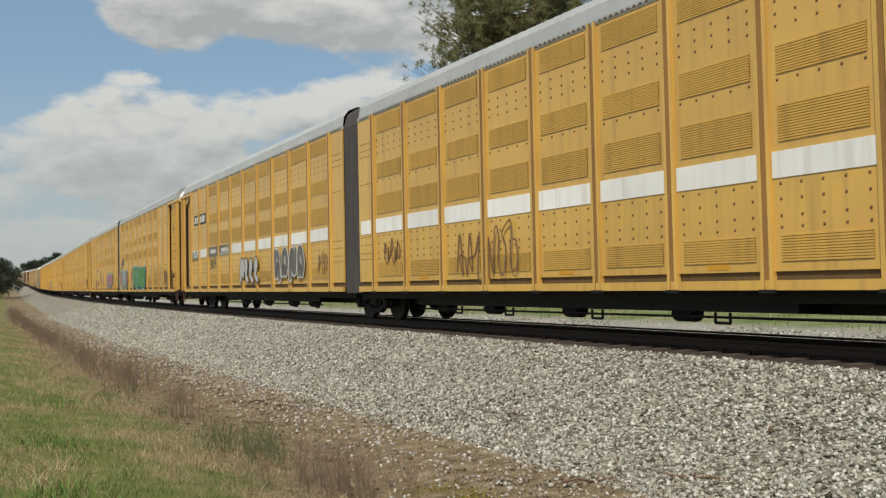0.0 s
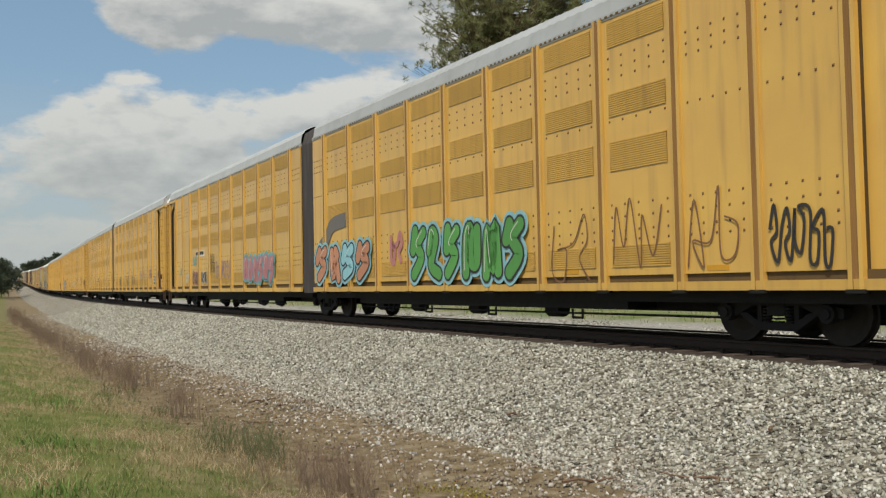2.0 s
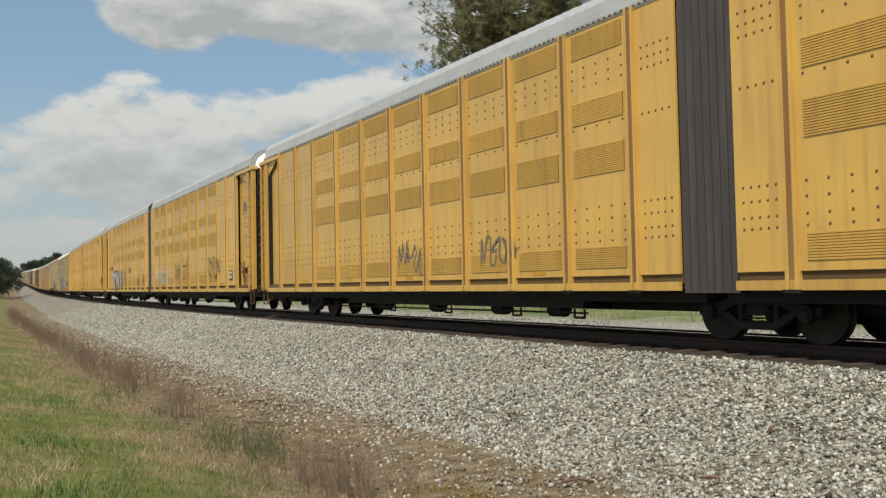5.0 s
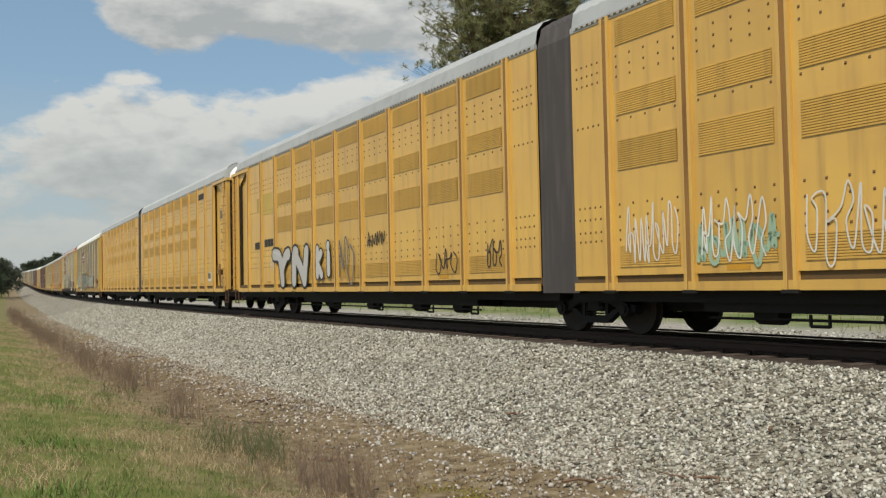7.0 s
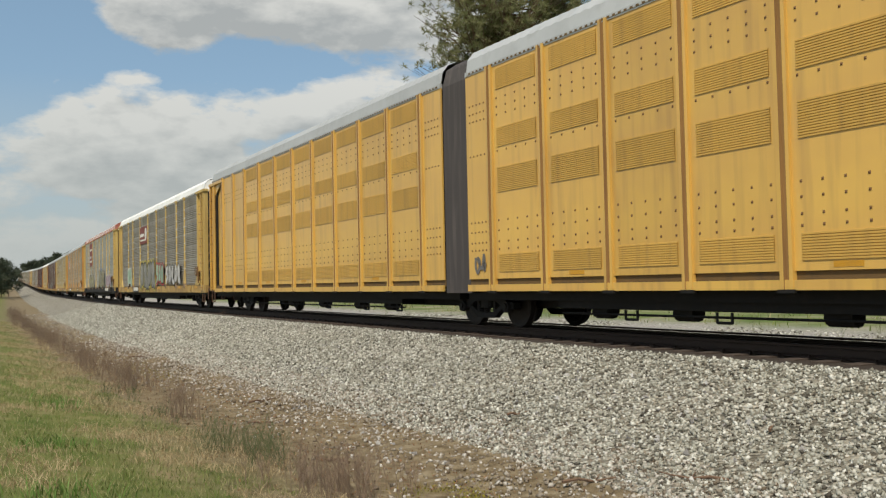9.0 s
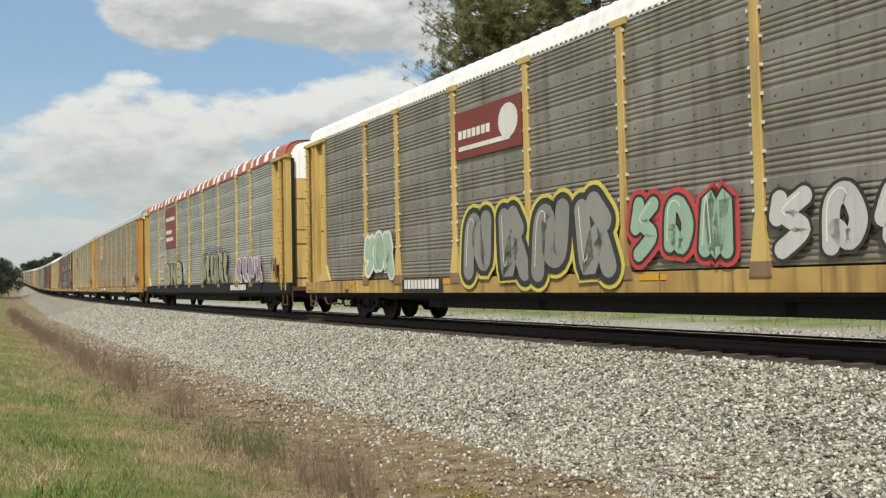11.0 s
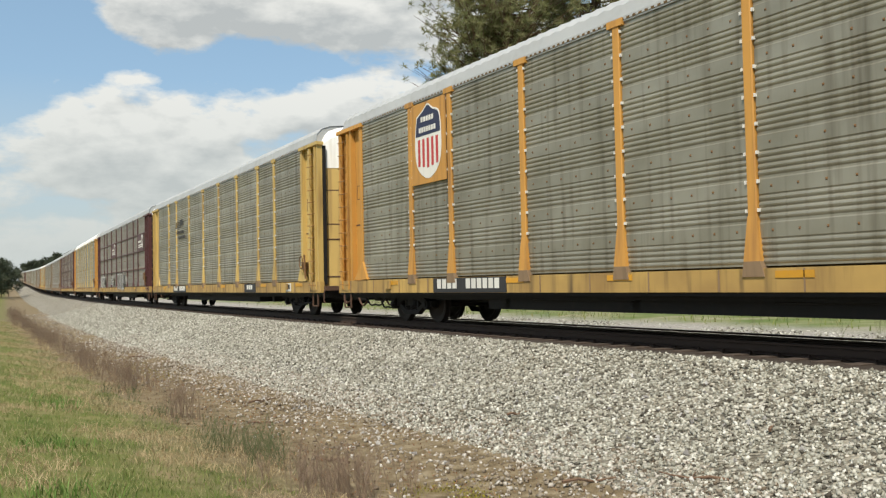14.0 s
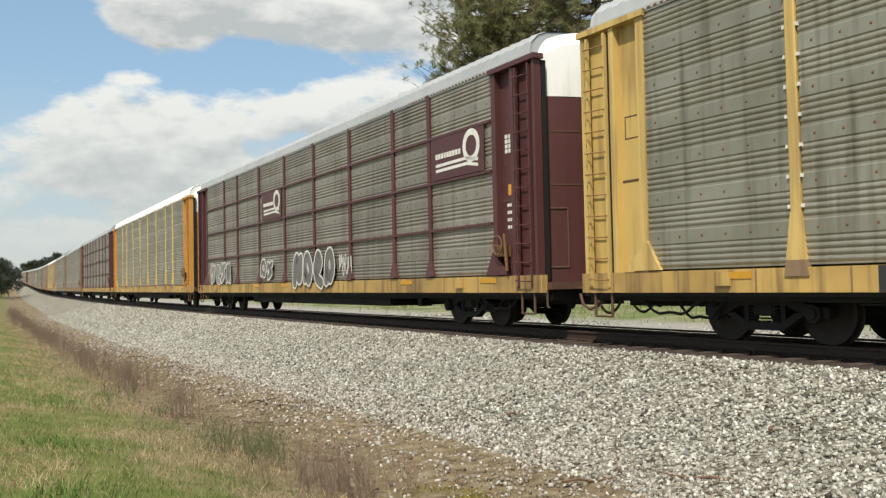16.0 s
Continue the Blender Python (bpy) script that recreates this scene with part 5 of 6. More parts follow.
# ballast bed
m, nn, ll, bb = shader("ballast_stone_bed", 0.95, 0, 0.15)
co = nn.new("ShaderNodeTexCoord")
vor = nn.new("ShaderNodeTexVoronoi")
vor.inputs["Scale"].default_value = 17
ll.new(co.outputs["Object"], vor.inputs["Vector"])
wh = nn.new("ShaderNodeSeparateColor")
ll.new(vor.outputs["Color"], wh.inputs[0])
base = ramp_of(wh.outputs[0], [(0.0, (0.07, 0.062, 0.05)), (0.4, (0.235, 0.222, 0.185)), (0.75, (0.345, 0.33, 0.28)), (1.0, (0.58, 0.565, 0.51))])
big = ramp_of(noise_at(0.8, 6), [(0.35, (0.8, 0.76, 0.7)), (0.65, (1, 1, 1))])
mulc = nn.new("ShaderNodeMix")
mulc.data_type, mulc.blend_type = "RGBA", "MULTIPLY"
mulc.inputs["Factor"].default_value = 1.0
ll.new(base, mulc.inputs["A"])
ll.new(big, mulc.inputs["B"])
ll.new(mulc.outputs["Result"], bb.inputs["Base Color"])
bp = nn.new("ShaderNodeBump")
bp.inputs["Strength"].default_value, bp.inputs["Distance"].default_value = 1.0, 0.05
bp.invert = True
ll.new(vor.outputs["Distance"], bp.inputs["Height"])
ll.new(bp.outputs[0], bb.inputs["Normal"])
BED = m
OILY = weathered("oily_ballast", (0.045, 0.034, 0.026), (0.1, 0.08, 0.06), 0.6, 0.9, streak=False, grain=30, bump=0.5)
bed_offs = [-4.6, -3.4, -2.0, -1.5, 0, 1.62, 1.95, 2.4, 3.2, 4.0, 4.8, 5.6, 6.6]
bed_zs = [-0.82, -0.5, -0.25, -0.2, -0.2, -0.2, -0.24, -0.38, -0.62, -0.85, -1.02, -1.16, -1.32]


def bed_z(off):
    for (a, za), (b, zb) in zip(zip(bed_offs, bed_zs), zip(bed_offs[1:], bed_zs[1:])):
        if a <= off <= b:
            return za + (zb - za) * (off - a) / (b - a)
    return -9


st = [-80 + 2 * i for i in range(140)] + [200 + 8 * i for i in range(70)]
bed = Shape()
bv = []
for s in st:
    for o, z in zip(bed_offs, bed_zs):
        p = track(s, o)
        bv.append((p.x, p.y, p.z + z + 0.02 * noise.noise((s * 0.8, o, 0))))
nb = len(bed_offs)
bed.add(bv, [(i * nb + j, i * nb + j + 1, (i + 1) * nb + j + 1, (i + 1) * nb + j) for i in range(len(st) - 1) for j in range(nb - 1)])
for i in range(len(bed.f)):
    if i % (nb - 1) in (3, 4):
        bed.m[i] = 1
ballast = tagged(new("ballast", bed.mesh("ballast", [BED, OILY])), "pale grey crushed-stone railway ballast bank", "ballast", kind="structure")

# loose stones over the bank
STONE = island("crushed_stone", [(0.055, 0.046, 0.036), (0.175, 0.168, 0.135), (0.30, 0.292, 0.242), (0.335, 0.33, 0.278), (0.41, 0.402, 0.345), (0.64, 0.632, 0.565)], 0.85, 0.3)
rng = np.random.default_rng(4)
base_v = np.array([(1, 0, 0), (-1, 0, 0), (0, 1, 0), (0, -1, 0), (0, 0, 1), (0, 0, -1)], float)
base_f = np.array([(0, 2, 4), (2, 1, 4), (1, 3, 4), (3, 0, 4), (2, 0, 5), (1, 2, 5), (3, 1, 5), (0, 3, 5)])


def scatter(name, label, places, sizes, mat):
    n = len(places)
    v = base_v[None] * rng.uniform(0.55, 1.25, (n, 6, 3)) + rng.normal(0, 0.22, (n, 6, 3))
    q = rng.normal(size=(n, 4))
    q /= np.linalg.norm(q, axis=1)[:, None]
    w, x, y, z = q.T
    R = np.stack([1 - 2 * (y * y + z * z), 2 * (x * y - z * w), 2 * (x * z + y * w), 2 * (x * y + z * w), 1 - 2 * (x * x + z * z), 2 * (y * z - x * w), 2 * (x * z - y * w), 2 * (y * z + x * w), 1 - 2 * (x * x + y * y)], 1).reshape(n, 3, 3)
    v = np.einsum("nij,nkj->nki", R, v) * sizes[:, None, None] + places[:, None, :]
    f = base_f[None] + 6 * np.arange(n)[:, None, None]
    me = bpy.data.meshes.new(name)
    me.vertices.add(n * 6)
    me.vertices.foreach_set("co", v.reshape(-1))
    me.loops.add(n * 24)
    me.loops.foreach_set("vertex_index", f.reshape(-1).astype(np.int32))
    me.polygons.add(n * 8)
    me.polygons.foreach_set("loop_start", np.arange(0, n * 24, 3, dtype=np.int32))
    me.materials.append(mat)
    me.update(calc_edges=True)
    me.validate()
    ob = new(name, me)
    return tagged(ob, label, kind="stuff")


rnd = random.Random(7)
pl, sz = [], []


def strew(count, s0, s1, o0, o1, keep, size0, size1, bias=1.0):
    for _ in range(count):
        s = s0 + (s1 - s0) * rnd.random() ** bias
        o = rnd.uniform(o0, o1)
        if rnd.random() > keep(o):
            continue
        p = track(s, o)
        z = max(bed_z(o), ground_z(o)) if o < 6.3 else ground_z(o) + bumpy(p.x, p.y)
        pl.append((p.x, p.y, p.z + z + rnd.uniform(-0.005, 0.02)))
        sz.append(rnd.uniform(size0, size1))


full = lambda o: 1.0
thin = lambda o: max(0.0, 1 - abs(o - 5.4) / 2.4) ** 1.8
strew(66000, -25, 14, 1.66, 5.6, full, 0.017, 0.037)
strew(34000, 14, 60, 1.66, 5.7, full, 0.026, 0.045, 1.5)
strew(16000, -20, 25, -11, -0.9, full, 0.03, 0.05)
loose = scatter("loose_ballast", "loose crushed grey stones", np.array(pl), np.array(sz), STONE)
loose.parent = ballast
pl, sz = [], []
strew(52000, -25, 20, 4.6, 8.3, thin, 0.014, 0.038)
strew(9000, 20, 70, 5.6, 8.2, thin, 0.025, 0.04)
DIRTY = island("earthy_stone", [(0.1, 0.075, 0.05), (0.2, 0.165, 0.125), (0.28, 0.245, 0.195), (0.36, 0.325, 0.275), (0.55, 0.52, 0.47)], 0.9, 0.2)
spill = scatter("spilt_ballast", "earth-stained stones spilt over bare soil", np.array(pl), np.array(sz), DIRTY)
spill.parent = ballast
near_mesh = []
for q in range(4):
    s = Shape()
    r = random.Random(q)
    s.add([tuple(c * r.uniform(0.7, 1.25) + r.uniform(-0.15, 0.15) for c in p) for p in base_v], [tuple(int(i) for i in f) for f in base_f])
    near_mesh.append(s.mesh("stone", weathered("pale_stone_%s" % "abcd"[q], (0.24 + 0.09 * q, 0.23 + 0.09 * q, 0.22 + 0.085 * q), (0.2, 0.18, 0.16), 0.5, 0.85, streak=False, grain=40)))
for i in range(260):
    s, o = rnd.uniform(-15, 1), rnd.uniform(2.6, 6.4)
    p = track(s, o)
    ob = new("stone", near_mesh[i % 4])
    ob.parent = ballast
    q = rnd.uniform(0.02, 0.045)
    ob.matrix_basis = Matrix.LocRotScale((p.x, p.y, p.z + max(bed_z(o), ground_z(o)) + 0.015), Euler((rnd.random() * 6, rnd.random() * 6, rnd.random() * 6)), (q * 1.3, q, q * 0.8))

# rails and sleepers
RAIL_OUT = [(-0.075, -0.18), (0.075, -0.18), (0.075, -0.165), (0.012, -0.14), (0.012, -0.045), (0.037, -0.035), (0.037, -0.004), (0.03, 0.0), (-0.03, 0.0), (-0.037, -0.004), (-0.037, -0.035), (-0.012, -0.045), (-0.012, -0.14), (-0.075, -0.165)]
rs = [-70 + 2 * i for i in range(140)] + [210 + 6 * i for i in range(90)]
for side in (0.755, -0.755):
    rail = new("rail")
    for name, out, mats in (("rail_web", RAIL_OUT[:5] + RAIL_OUT[11:], [RAIL]), ("rail_head", RAIL_OUT[5:11], [RAIL, RAIL_TOP])):
        sh = Shape()
        k = len(out)
        v = [tuple(track(s, side + o, z)) for s in rs for o, z in out]
        sh.add(v, [(i * k + j, i * k + (j + 1) % k, (i + 1) * k + (j + 1) % k, (i + 1) * k + j) for i in range(len(rs) - 1) for j in range(k)], 0)
        if name == "rail_head":
            for i in range(len(rs) - 1):
                sh.m[i * k + 2] = 1
        part(name, sh, mats, rail)
    tagged(rail, "dark rusty steel rail with a worn bright head", "rail", "rails of the track")
tie_mesh = Shape().box(-0.115, 0.115, -1.3, 1.3, -0.34, -0.178, 0, 0.015).mesh("sleeper", TIE)
plate_mesh = Shape().box(-0.1, 0.1, -0.17, 0.17, -0.182, -0.166).box(-0.07, -0.04, 0.09, 0.13, -0.17, -0.14).box(0.04, 0.07, -0.13, -0.09, -0.17, -0.14).mesh("tie_plate", RAIL)
for i in range(150):
    s = -28 + 0.53 * i
    p = track(s, 0)
    ob = new("sleeper", tie_mesh)
    ob.matrix_basis = Matrix.LocRotScale(p, Euler((0, 0, -heading(s) + math.pi / 2 + rnd.uniform(-0.015, 0.015))), None)
    tagged(ob, "dark creosoted wooden sleeper bedded in ballast", "sleeper", "sleepers of the track")
    for o in (-0.755, 0.755):
        q = new("tie_plate", plate_mesh)
        q.parent, q.location = ob, (0, o, 0.001)

# broken sticks on the bank
for s, o, l, a in ((-10.0, 4.4, 0.35, 0.5), (-13.2, 5.6, 0.7, 0.2), (-14.0, 5.0, 0.75, 2.6), (-10.0, 7.3, 0.8, 2.4), (-4, 6.2, 0.7, 0.9), (9, 6.0, 1.0, 0.4), (-13.8, 3.6, 0.2, 1.2), (-6.5, 7.0, 0.5, 0.1), (18, 6.4, 1.2, 0.3)):
    p = track(s, o)
    p.z += max(bed_z(o), ground_z(o)) + 0.035
    sh = Shape()
    q = [Vector((math.cos(a + 0.35 * math.sin(3 * k)) * l * (k / 4 - 0.5), math.sin(a) * l * (k / 4 - 0.5), 0.02 * math.sin(2.1 * k))) for k in range(5)]
    for k in range(4):
        sh.rod(q[k], q[k + 1], 0.02 - 0.003 * k, 6, 0, 0.017 - 0.003 * k)
    sh.rod(q[2], q[2] + Vector((0.08, 0.1, 0.05)), 0.009, 5, 0, 0.004)
    ob = new("stick", sh.mesh("stick", BARK))
    ob.location = p
    tagged(ob, "broken dark stick lying on stones", "stick", "sticks on the bank")

# ---------------------------------------------------------------- plants
BLADE = island("grass_blades", [(0.1, 0.14, 0.03), (0.13, 0.175, 0.04), (0.17, 0.2, 0.06), (0.24, 0.23, 0.1), (0.38, 0.33, 0.18)], 0.8)
STRAW = island("dry_straw", [(0.32, 0.25, 0.135), (0.42, 0.34, 0.2), (0.26, 0.18, 0.1)], 0.85)
LUSH = island("lush_leaves", [(0.08, 0.15, 0.03), (0.12, 0.2, 0.045), (0.16, 0.24, 0.07)], 0.7)
STALK = island("dry_weed_stalks", [(0.2, 0.14, 0.1), (0.28, 0.21, 0.15), (0.16, 0.115, 0.085)], 0.9)
SPRIG = island("grey_green_sprigs", [(0.09, 0.11, 0.045), (0.13, 0.15, 0.07), (0.17, 0.16, 0.09)], 0.9)


def blades(name, label, mat, spots, low, high, width, lean=0.5, seed=1):
    r = random.Random(seed)
    v, f = [], []
    for p, scale in spots:
        a = r.uniform(0, 6.2832)
        h = r.uniform(low, high) * scale
        w = width * r.uniform(0.6, 1.3)
        dx, dy = math.cos(a) * w, math.sin(a) * w
        lx, ly = r.gauss(0, lean) * h, r.gauss(0, lean) * h
        k = len(v)
        v += [(p.x - dx, p.y - dy, p.z - 0.01), (p.x + dx, p.y + dy, p.z - 0.01), (p.x + dx * 0.7 + lx * 0.4, p.y + dy * 0.7 + ly * 0.4, p.z + h * 0.6),
              (p.x - dx * 0.7 + lx * 0.4, p.y - dy * 0.7 + ly * 0.4, p.z + h * 0.6), (p.x + lx, p.y + ly, p.z + h)]
        f += [(k, k + 1, k + 2, k + 3), (k + 3, k + 2, k + 4)]
    me = bpy.data.meshes.new(name)
    me.from_pydata(v, [], f)
    me.materials.append(mat)
    return tagged(new(name, me), label, kind="stuff")


def patch(x, y, scale, seed):
    return noise.noise((x * scale, y * scale, seed))


spots, dry, lush = [], [], []
for _ in range(230000):
    s = -17 + 62 * rnd.random() ** 1.7 if rnd.random() < 0.8 else -17 - abs(rnd.gauss(0, 7))
    o = rnd.uniform(7.6, 16) + (abs(rnd.gauss(0, 2.5)) if rnd.random() < 0.3 else 0)
    p = ground_at(s, o)
    n = patch(p.x, p.y, 0.55, 2)
    if o + 1.2 * n < 8.0:
        if rnd.random() < 0.22:
            dry.append((p, 0.7))
        continue
    (dry if n + 0.35 * patch(p.x, p.y, 2.2, 9) - 0.22 * (o - 9.8) > 0.05 else spots).append((p, 1.0))
blades("grass", "short rough green and straw-coloured grass", BLADE, spots, 0.03, 0.085, 0.0034, 0.7, 1)
blades("dry_grass", "matted dry straw-coloured grass", STRAW, dry, 0.03, 0.11, 0.0036, 1.0, 2)
for cx, cy in ((-2.2, 6.6), (-3.3, 7.9), (-2.5, 7.2), (-0.8, 6.3), (-4.6, 10.5), (-6.4, 15.0)):
    for _ in range(110):
        x, y = cx + rnd.gauss(0, 0.2), cy + rnd.gauss(0, 0.25)
        best = min(((s - 20) * 0.5 for s in range(0, 160)), key=lambda s: abs((Vector((x, y)) - track(s).xy).dot(Vector((math.sin(heading(s)), math.cos(heading(s)))))))
        h = heading(best)
        o = (Vector((x, y)) - track(best).xy).dot(Vector((-math.cos(h), math.sin(h))))
        lush.append((Vector((x, y, rail_z(best) + ground_z(o) + bumpy(x, y))), 1.0))
blades("green_tufts", "lush bright green weed tufts", LUSH, lush, 0.06, 0.2, 0.007, 0.45, 3)
back = []
for _ in range(9000):
    s, o = rnd.uniform(-30, 60), rnd.uniform(-45, -11.5)
    p = ground_at(s, o)
    if patch(p.x, p.y, 0.25, 4) > -0.15:
        back.append((p, 1.0 + 1.2 * rnd.random() ** 3))
blades("field_grass", "green field grass beyond the track", BLADE, back, 0.07, 0.22, 0.02, 0.4, 4)


def weed(p, h, r, s, v_mat=0, spread=0.35):
    """Upright dry stalks with short side twigs."""
    for _ in range(r.randint(3, 7)):
        a = r.uniform(0, 6.28)
        base = Vector((p.x + r.gauss(0, 0.06), p.y + r.gauss(0, 0.06), p.z - 0.02))
        tip = base + Vector((math.cos(a) * spread * h * r.random(), math.sin(a) * spread * h * r.random(), h * r.uniform(0.6, 1)))
        mid = base.lerp(tip, 0.5) + Vector((r.gauss(0, 0.02), r.gauss(0, 0.02), 0))
        s.rod(base, mid, 0.004, 3, v_mat, 0.003)
        s.rod(mid, tip, 0.003, 3, v_mat, 0.0015)
        for _ in range(r.randint(4, 8)):
            q = base.lerp(tip, r.uniform(0.35, 0.95))
            b = r.uniform(0, 6.28)
            l = h * r.uniform(0.08, 0.26)
            s.rod(q, q + Vector((math.cos(b) * l * 0.55, math.sin(b) * l * 0.55, l)), 0.002, 3, v_mat, 0.001)


def weed_bed(name, label, mat, count, where, h0, h1, seed, spread=0.35):
    r = random.Random(seed)
    s = Shape()
    for _ in range(count):
        q = where(r)
        weed(ground_at(*q), r.uniform(h0, h1), r, s, 0, spread)
    me = bpy.data.meshes.new(name)
    me.from_pydata(s.v, [], s.f)
    me.materials.append(mat)
    return tagged(new(name, me), label, kind="stuff")


weed_bed("dry_weeds", "row of bare brown weed stalks along the ballast foot", STALK, 330, lambda r: (-1 + 78 * r.random() ** 1.3, 8.0 + r.gauss(0, 0.3)), 0.4, 0.85, 21)
weed_bed("dry_weeds", "tall clump of bare brown weed stalks", STALK, 14, lambda r: (-5.2 + r.gauss(0, 0.35), 8.0 + r.gauss(0, 0.16)), 0.55, 0.85, 25, 0.2)
weed_bed("dry_weeds", "bare reddish-brown weed stalks in dry grass", STALK, 34, lambda r: (-11.9 + r.gauss(0, 0.5), 7.95 + r.gauss(0, 0.32)), 0.3, 0.72, 22)
weed_bed("weed_sprigs", "grey-green bushy weed sprigs", SPRIG, 26, lambda r: (-9.5 + r.gauss(0, 0.45), 8.25 + r.gauss(0, 0.22)), 0.3, 0.62, 23, 0.6)
weed_bed("weed_sprigs", "low sprigs among dry grass", SPRIG, 30, lambda r: (r.uniform(-11, 0), 8.3 + r.gauss(0, 0.3)), 0.12, 0.3, 26, 0.6)
LITTER = island("dead_leaves", [(0.2, 0.09, 0.045), (0.26, 0.14, 0.07), (0.13, 0.075, 0.045), (0.34, 0.24, 0.13)], 0.9)
MOSS = island("yellow_moss", [(0.2, 0.18, 0.03), (0.26, 0.22, 0.04), (0.14, 0.15, 0.03)], 0.95)
fallen = [(ground_at(rnd.uniform(-15, 14), 7.0 + rnd.gauss(0, 0.75)), 1.0) for _ in range(5200)]
blades("leaf_litter", "reddish-brown dead leaves and needles on bare soil", LITTER, fallen, 0.012, 0.035, 0.011, 1.6, 6)
cushion = []
for c, o, a, b in ((-12.3, 6.9, 0.3, 0.22), (4.6, 6.7, 1.6, 0.25), (-12.9, 7.3, 0.2, 0.2)):
    cushion += [(ground_at(c + rnd.gauss(0, a), o + rnd.gauss(0, b)), 1.0) for _ in range(1500)]
blades("moss", "yellow-green moss cushions on bare soil", MOSS, cushion, 0.008, 0.024, 0.008, 0.9, 7)
weed_bed("far_weeds", "brown and green brush beyond the track", SPRIG, 150, lambda r: (r.uniform(-25, 60), -r.uniform(9, 22)), 0.3, 0.9, 24, 0.7)


# ---------------------------------------------------------------- trees
NEEDLE = island("pine_needles", [(0.13, 0.15, 0.06), (0.2, 0.215, 0.09), (0.26, 0.255, 0.12), (0.33, 0.3, 0.17)], 0.75, 0.2, True)
HAZY = island("far_leaves", [(0.03, 0.045, 0.028), (0.05, 0.062, 0.038), (0.07, 0.075, 0.05)], 0.9)


def pine(name, base, h, clear, spread, seed, clumps, size, label, leafm, blades_each=26, thick=0.065):
    r = random.Random(seed)
    tree = new(name)
    tree.location = base
    s = Shape()
    pts = [Vector((0.15 * math.sin(i * 1.1 + seed), 0.12 * math.cos(i * 0.9), h * i / 7)) for i in range(8)]
    pts[0] = Vector((0, 0, -0.4))
    for i in range(7):
        s.rod(pts[i], pts[i + 1], h * 0.017 * (1 - i / 7.6), 9, 0, h * 0.017 * (1 - (i + 1) / 7.6))
    tips = []
    for i in range(clumps // 12):
        u = r.random()
        z = h * (clear + (0.97 - clear) * u)
        a = r.uniform(0, 6.28)
        l = spread * (0.30 + 0.85 * math.sin(min(1.0, 1.12 - u * 0.95) * 1.9)) * r.uniform(0.55, 1.05)
        p0 = Vector((0, 0, z))
        p1 = p0 + Vector((math.cos(a) * l * 0.6, math.sin(a) * l * 0.6, l * 0.06))
        p2 = p0 + Vector((math.cos(a + 0.15) * l, math.sin(a + 0.15) * l, l * 0.32))
        s.rod(p0, p1, 0.035 + 0.013 * l, 5, 0, 0.03)
        s.rod(p1, p2, 0.03, 5, 0, 0.012)
        for k in range(12):
            q = (p1.lerp(p2, r.random()) if k < 9 else p0.lerp(p1, r.uniform(0.5, 1))) + Vector((r.gauss(0, 0.5), r.gauss(0, 0.5), r.gauss(0.1, 0.35)))
            tips.append(q)
            if k % 2:
                s.rod(p1.lerp(p2, 0.4), q, 0.018, 4, 0, 0.006)
    part("trunk", s, BARK, tree, "brown ridged trunk with bare limbs")
    v, f = [], []
    for q in tips:
        c = size * r.uniform(0.6, 1.25)
        for _ in range(blades_each):
            d = Vector((r.gauss(0, 1), r.gauss(0, 1), r.gauss(0.25, 0.8))).normalized()
            a = q + d * c * r.uniform(0.0, 0.5)
            b = a + (d + Vector((r.gauss(0, 0.4), r.gauss(0, 0.4), r.gauss(0.15, 0.3)))).normalized() * c * r.uniform(0.35, 0.7)
            w = d.orthogonal().normalized() * c * thick
            k = len(v)
            v += [tuple(a - w), tuple(a + w), tuple(b + w * 0.6), tuple(b - w * 0.6)]
            f.append((k, k + 1, k + 2, k + 3))
    me = bpy.data.meshes.new("crown")
    me.from_pydata(v, [], f)
    me.materials.append(leafm)
    ob = new("crown", me)
    ob.parent = tree
    return tagged(tree, label, "tree", "trees behind the track")


def tree_on(px, py):
    """Ground height for a tree at a plan position on the far field."""
    return Vector((px, py, -0.3))


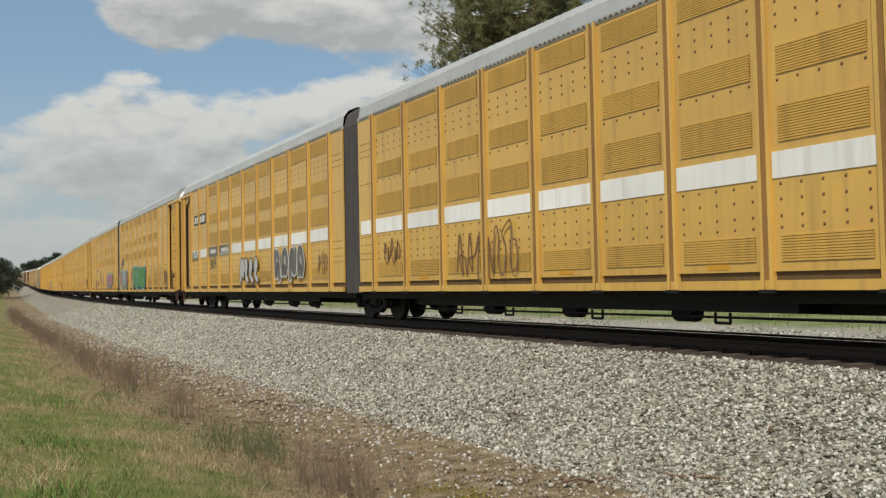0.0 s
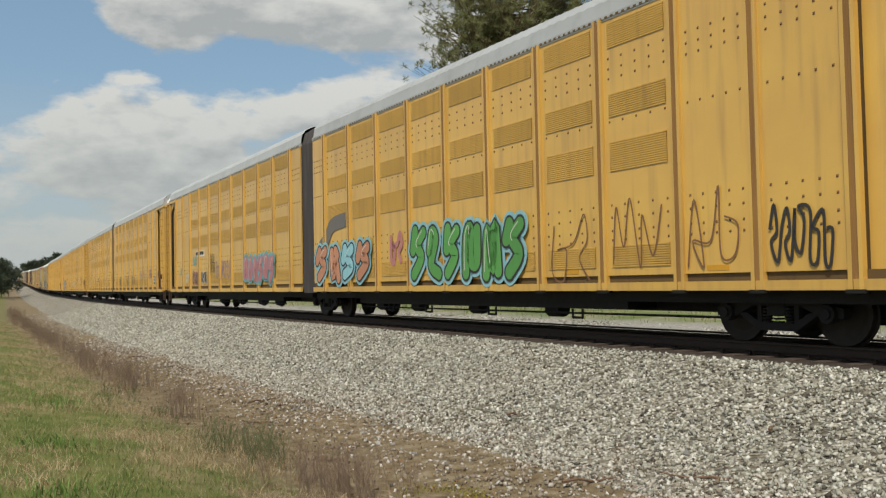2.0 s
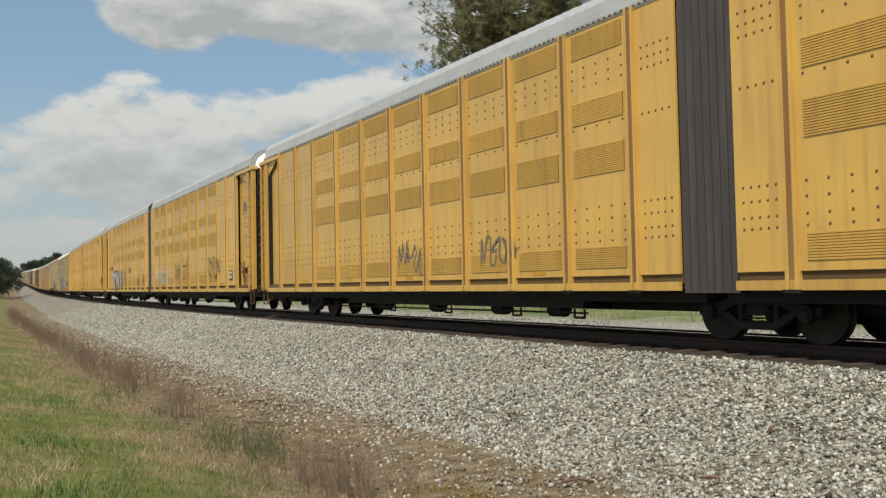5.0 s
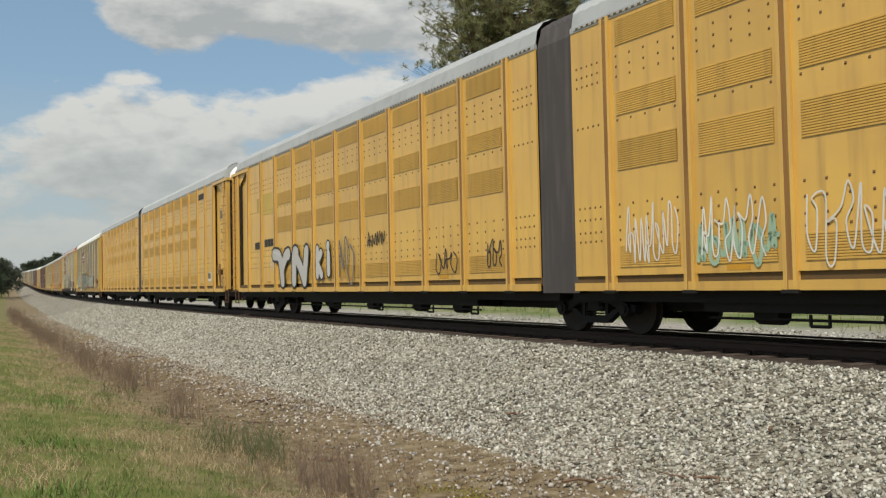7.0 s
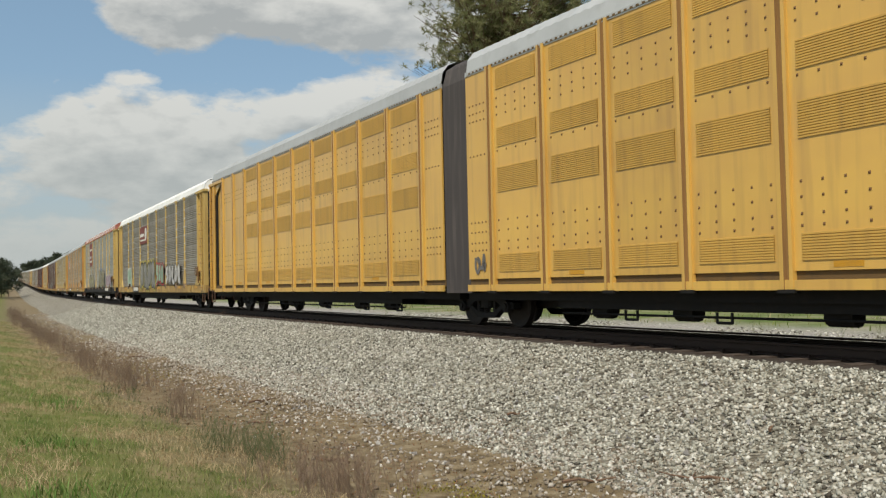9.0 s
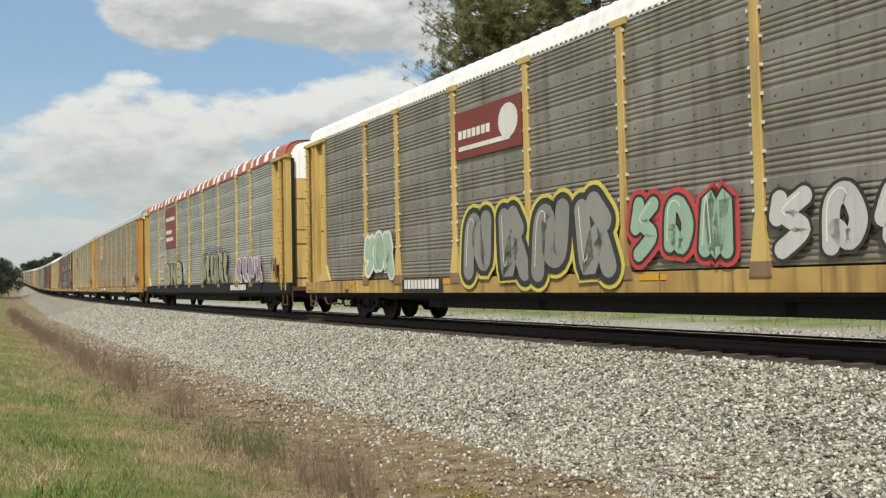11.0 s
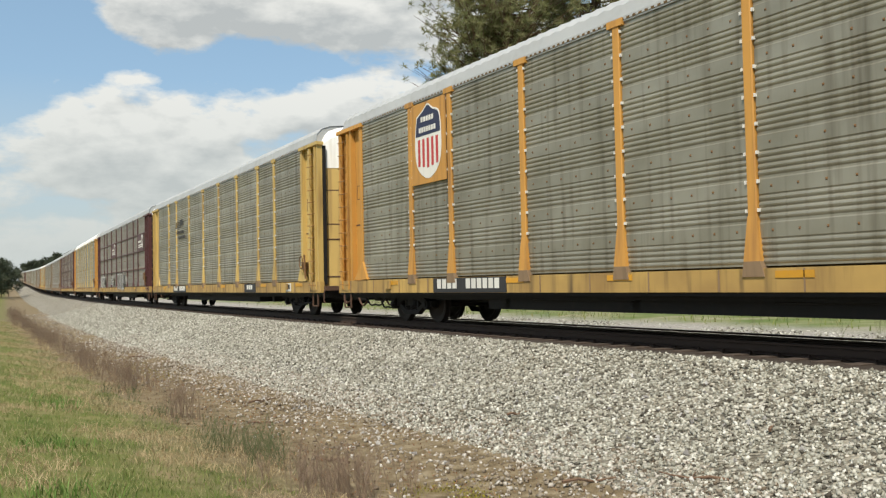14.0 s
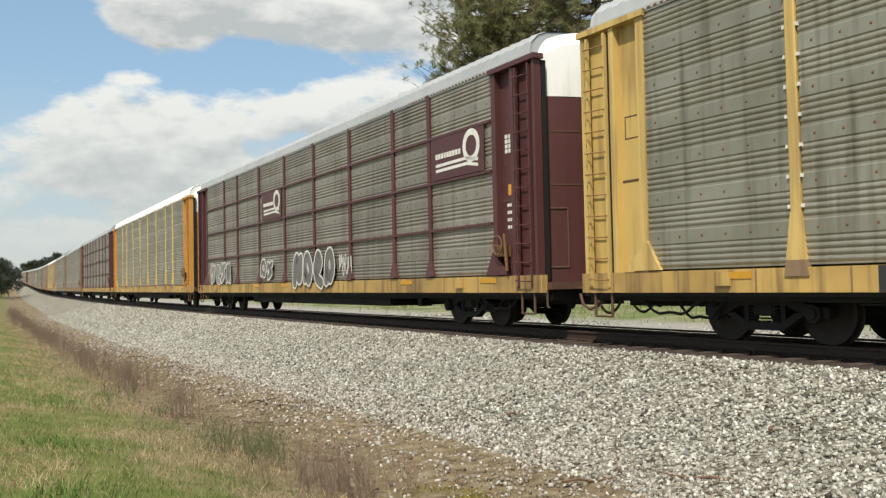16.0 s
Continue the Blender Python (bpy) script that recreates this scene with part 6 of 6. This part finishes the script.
pine("pine_tree", tree_on(4.9, 62), 27, 0.28, 5.9, 3, 5600, 0.4, "tall dark green pine with loose open crown", NEEDLE, 32, 0.06)
pine("pine_tree", tree_on(11.6, 66), 29, 0.28, 6.2, 5, 3600, 0.42, "tall dark green pine with loose open crown", NEEDLE, 30, 0.06)
FAR = [(-0.489, 205, 7.8), (-0.481, 215, 5.6), (-0.497, 190, 7.0), (-0.467, 830, 14), (-0.462, 860, 15), (-0.459, 820, 12.5),
       (-0.452, 480, 11.0), (-0.447, 500, 12.0), (-0.442, 470, 11.8), (-0.437, 490, 13.0), (-0.431, 480, 13.0), (-0.426, 470, 14.0), (-0.421, 460, 14.6)]
for i, (slope, d, h) in enumerate(FAR):
    z = rail_z(d * 1.11 - 26) - 0.6
    pine("far_tree", Vector((slope * d, d, z)), h, 0.08, h * 0.5, 40 + i, 230, h * 0.15, "dark bushy tree far down the line", HAZY, 18)


# ---------------------------------------------------------------- motion
def car_pose(base, c1, c2, t):
    s = ZERO + base - travelled(t)
    a, b = track(s + c1), track(s + c2)
    x = (a - b).normalized()
    y = Vector((0, 0, 1)).cross(x).normalized()
    z = x.cross(y)
    o = a + c1 * x
    return Matrix(((x.x, y.x, z.x, o.x), (x.y, y.y, z.y, o.y), (x.z, y.z, z.z, o.z), (0, 0, 0, 1)))


WHEEL_ROWS = int(16.0 * FPS)


def rolling(at, turn):
    """A wheel's poses under its truck, less than a quarter turn from row to row."""
    return [(i / FPS, Matrix.Translation(at) @ Matrix.Rotation((travelled(i / FPS) / 0.4572) % 6.283185307, 4, "Y") @ Matrix.Rotation(turn, 4, "Z")) for i in range(WHEEL_ROWS + 1)]


def motions():
    for car, base, c1, c2 in CARS:
        walk(car, [(0.5 * i, car_pose(base, c1, c2, 0.5 * i)) for i in range(33)])
    rolled = {}                                  # wheels in the same place of their trucks roll alike
    for car, *_ in CARS:
        for ob in car.children_recursive:
            if ob.name.split(".")[0] != "wheel":
                continue
            place = (round(ob.location.x, 3), round(ob.location.y, 3), round(ob.location.z, 3))
            if place not in rolled:
                walk(ob, rolling(Vector(place), 0.0 if place[1] < 0 else math.pi))
                rolled[place] = ob.animation_data
            else:
                ob.rotation_mode = "QUATERNION"
                ob.animation_data_create()
                ob.animation_data.action = rolled[place].action
                ob.animation_data.action_slot = rolled[place].action_slot


motions()
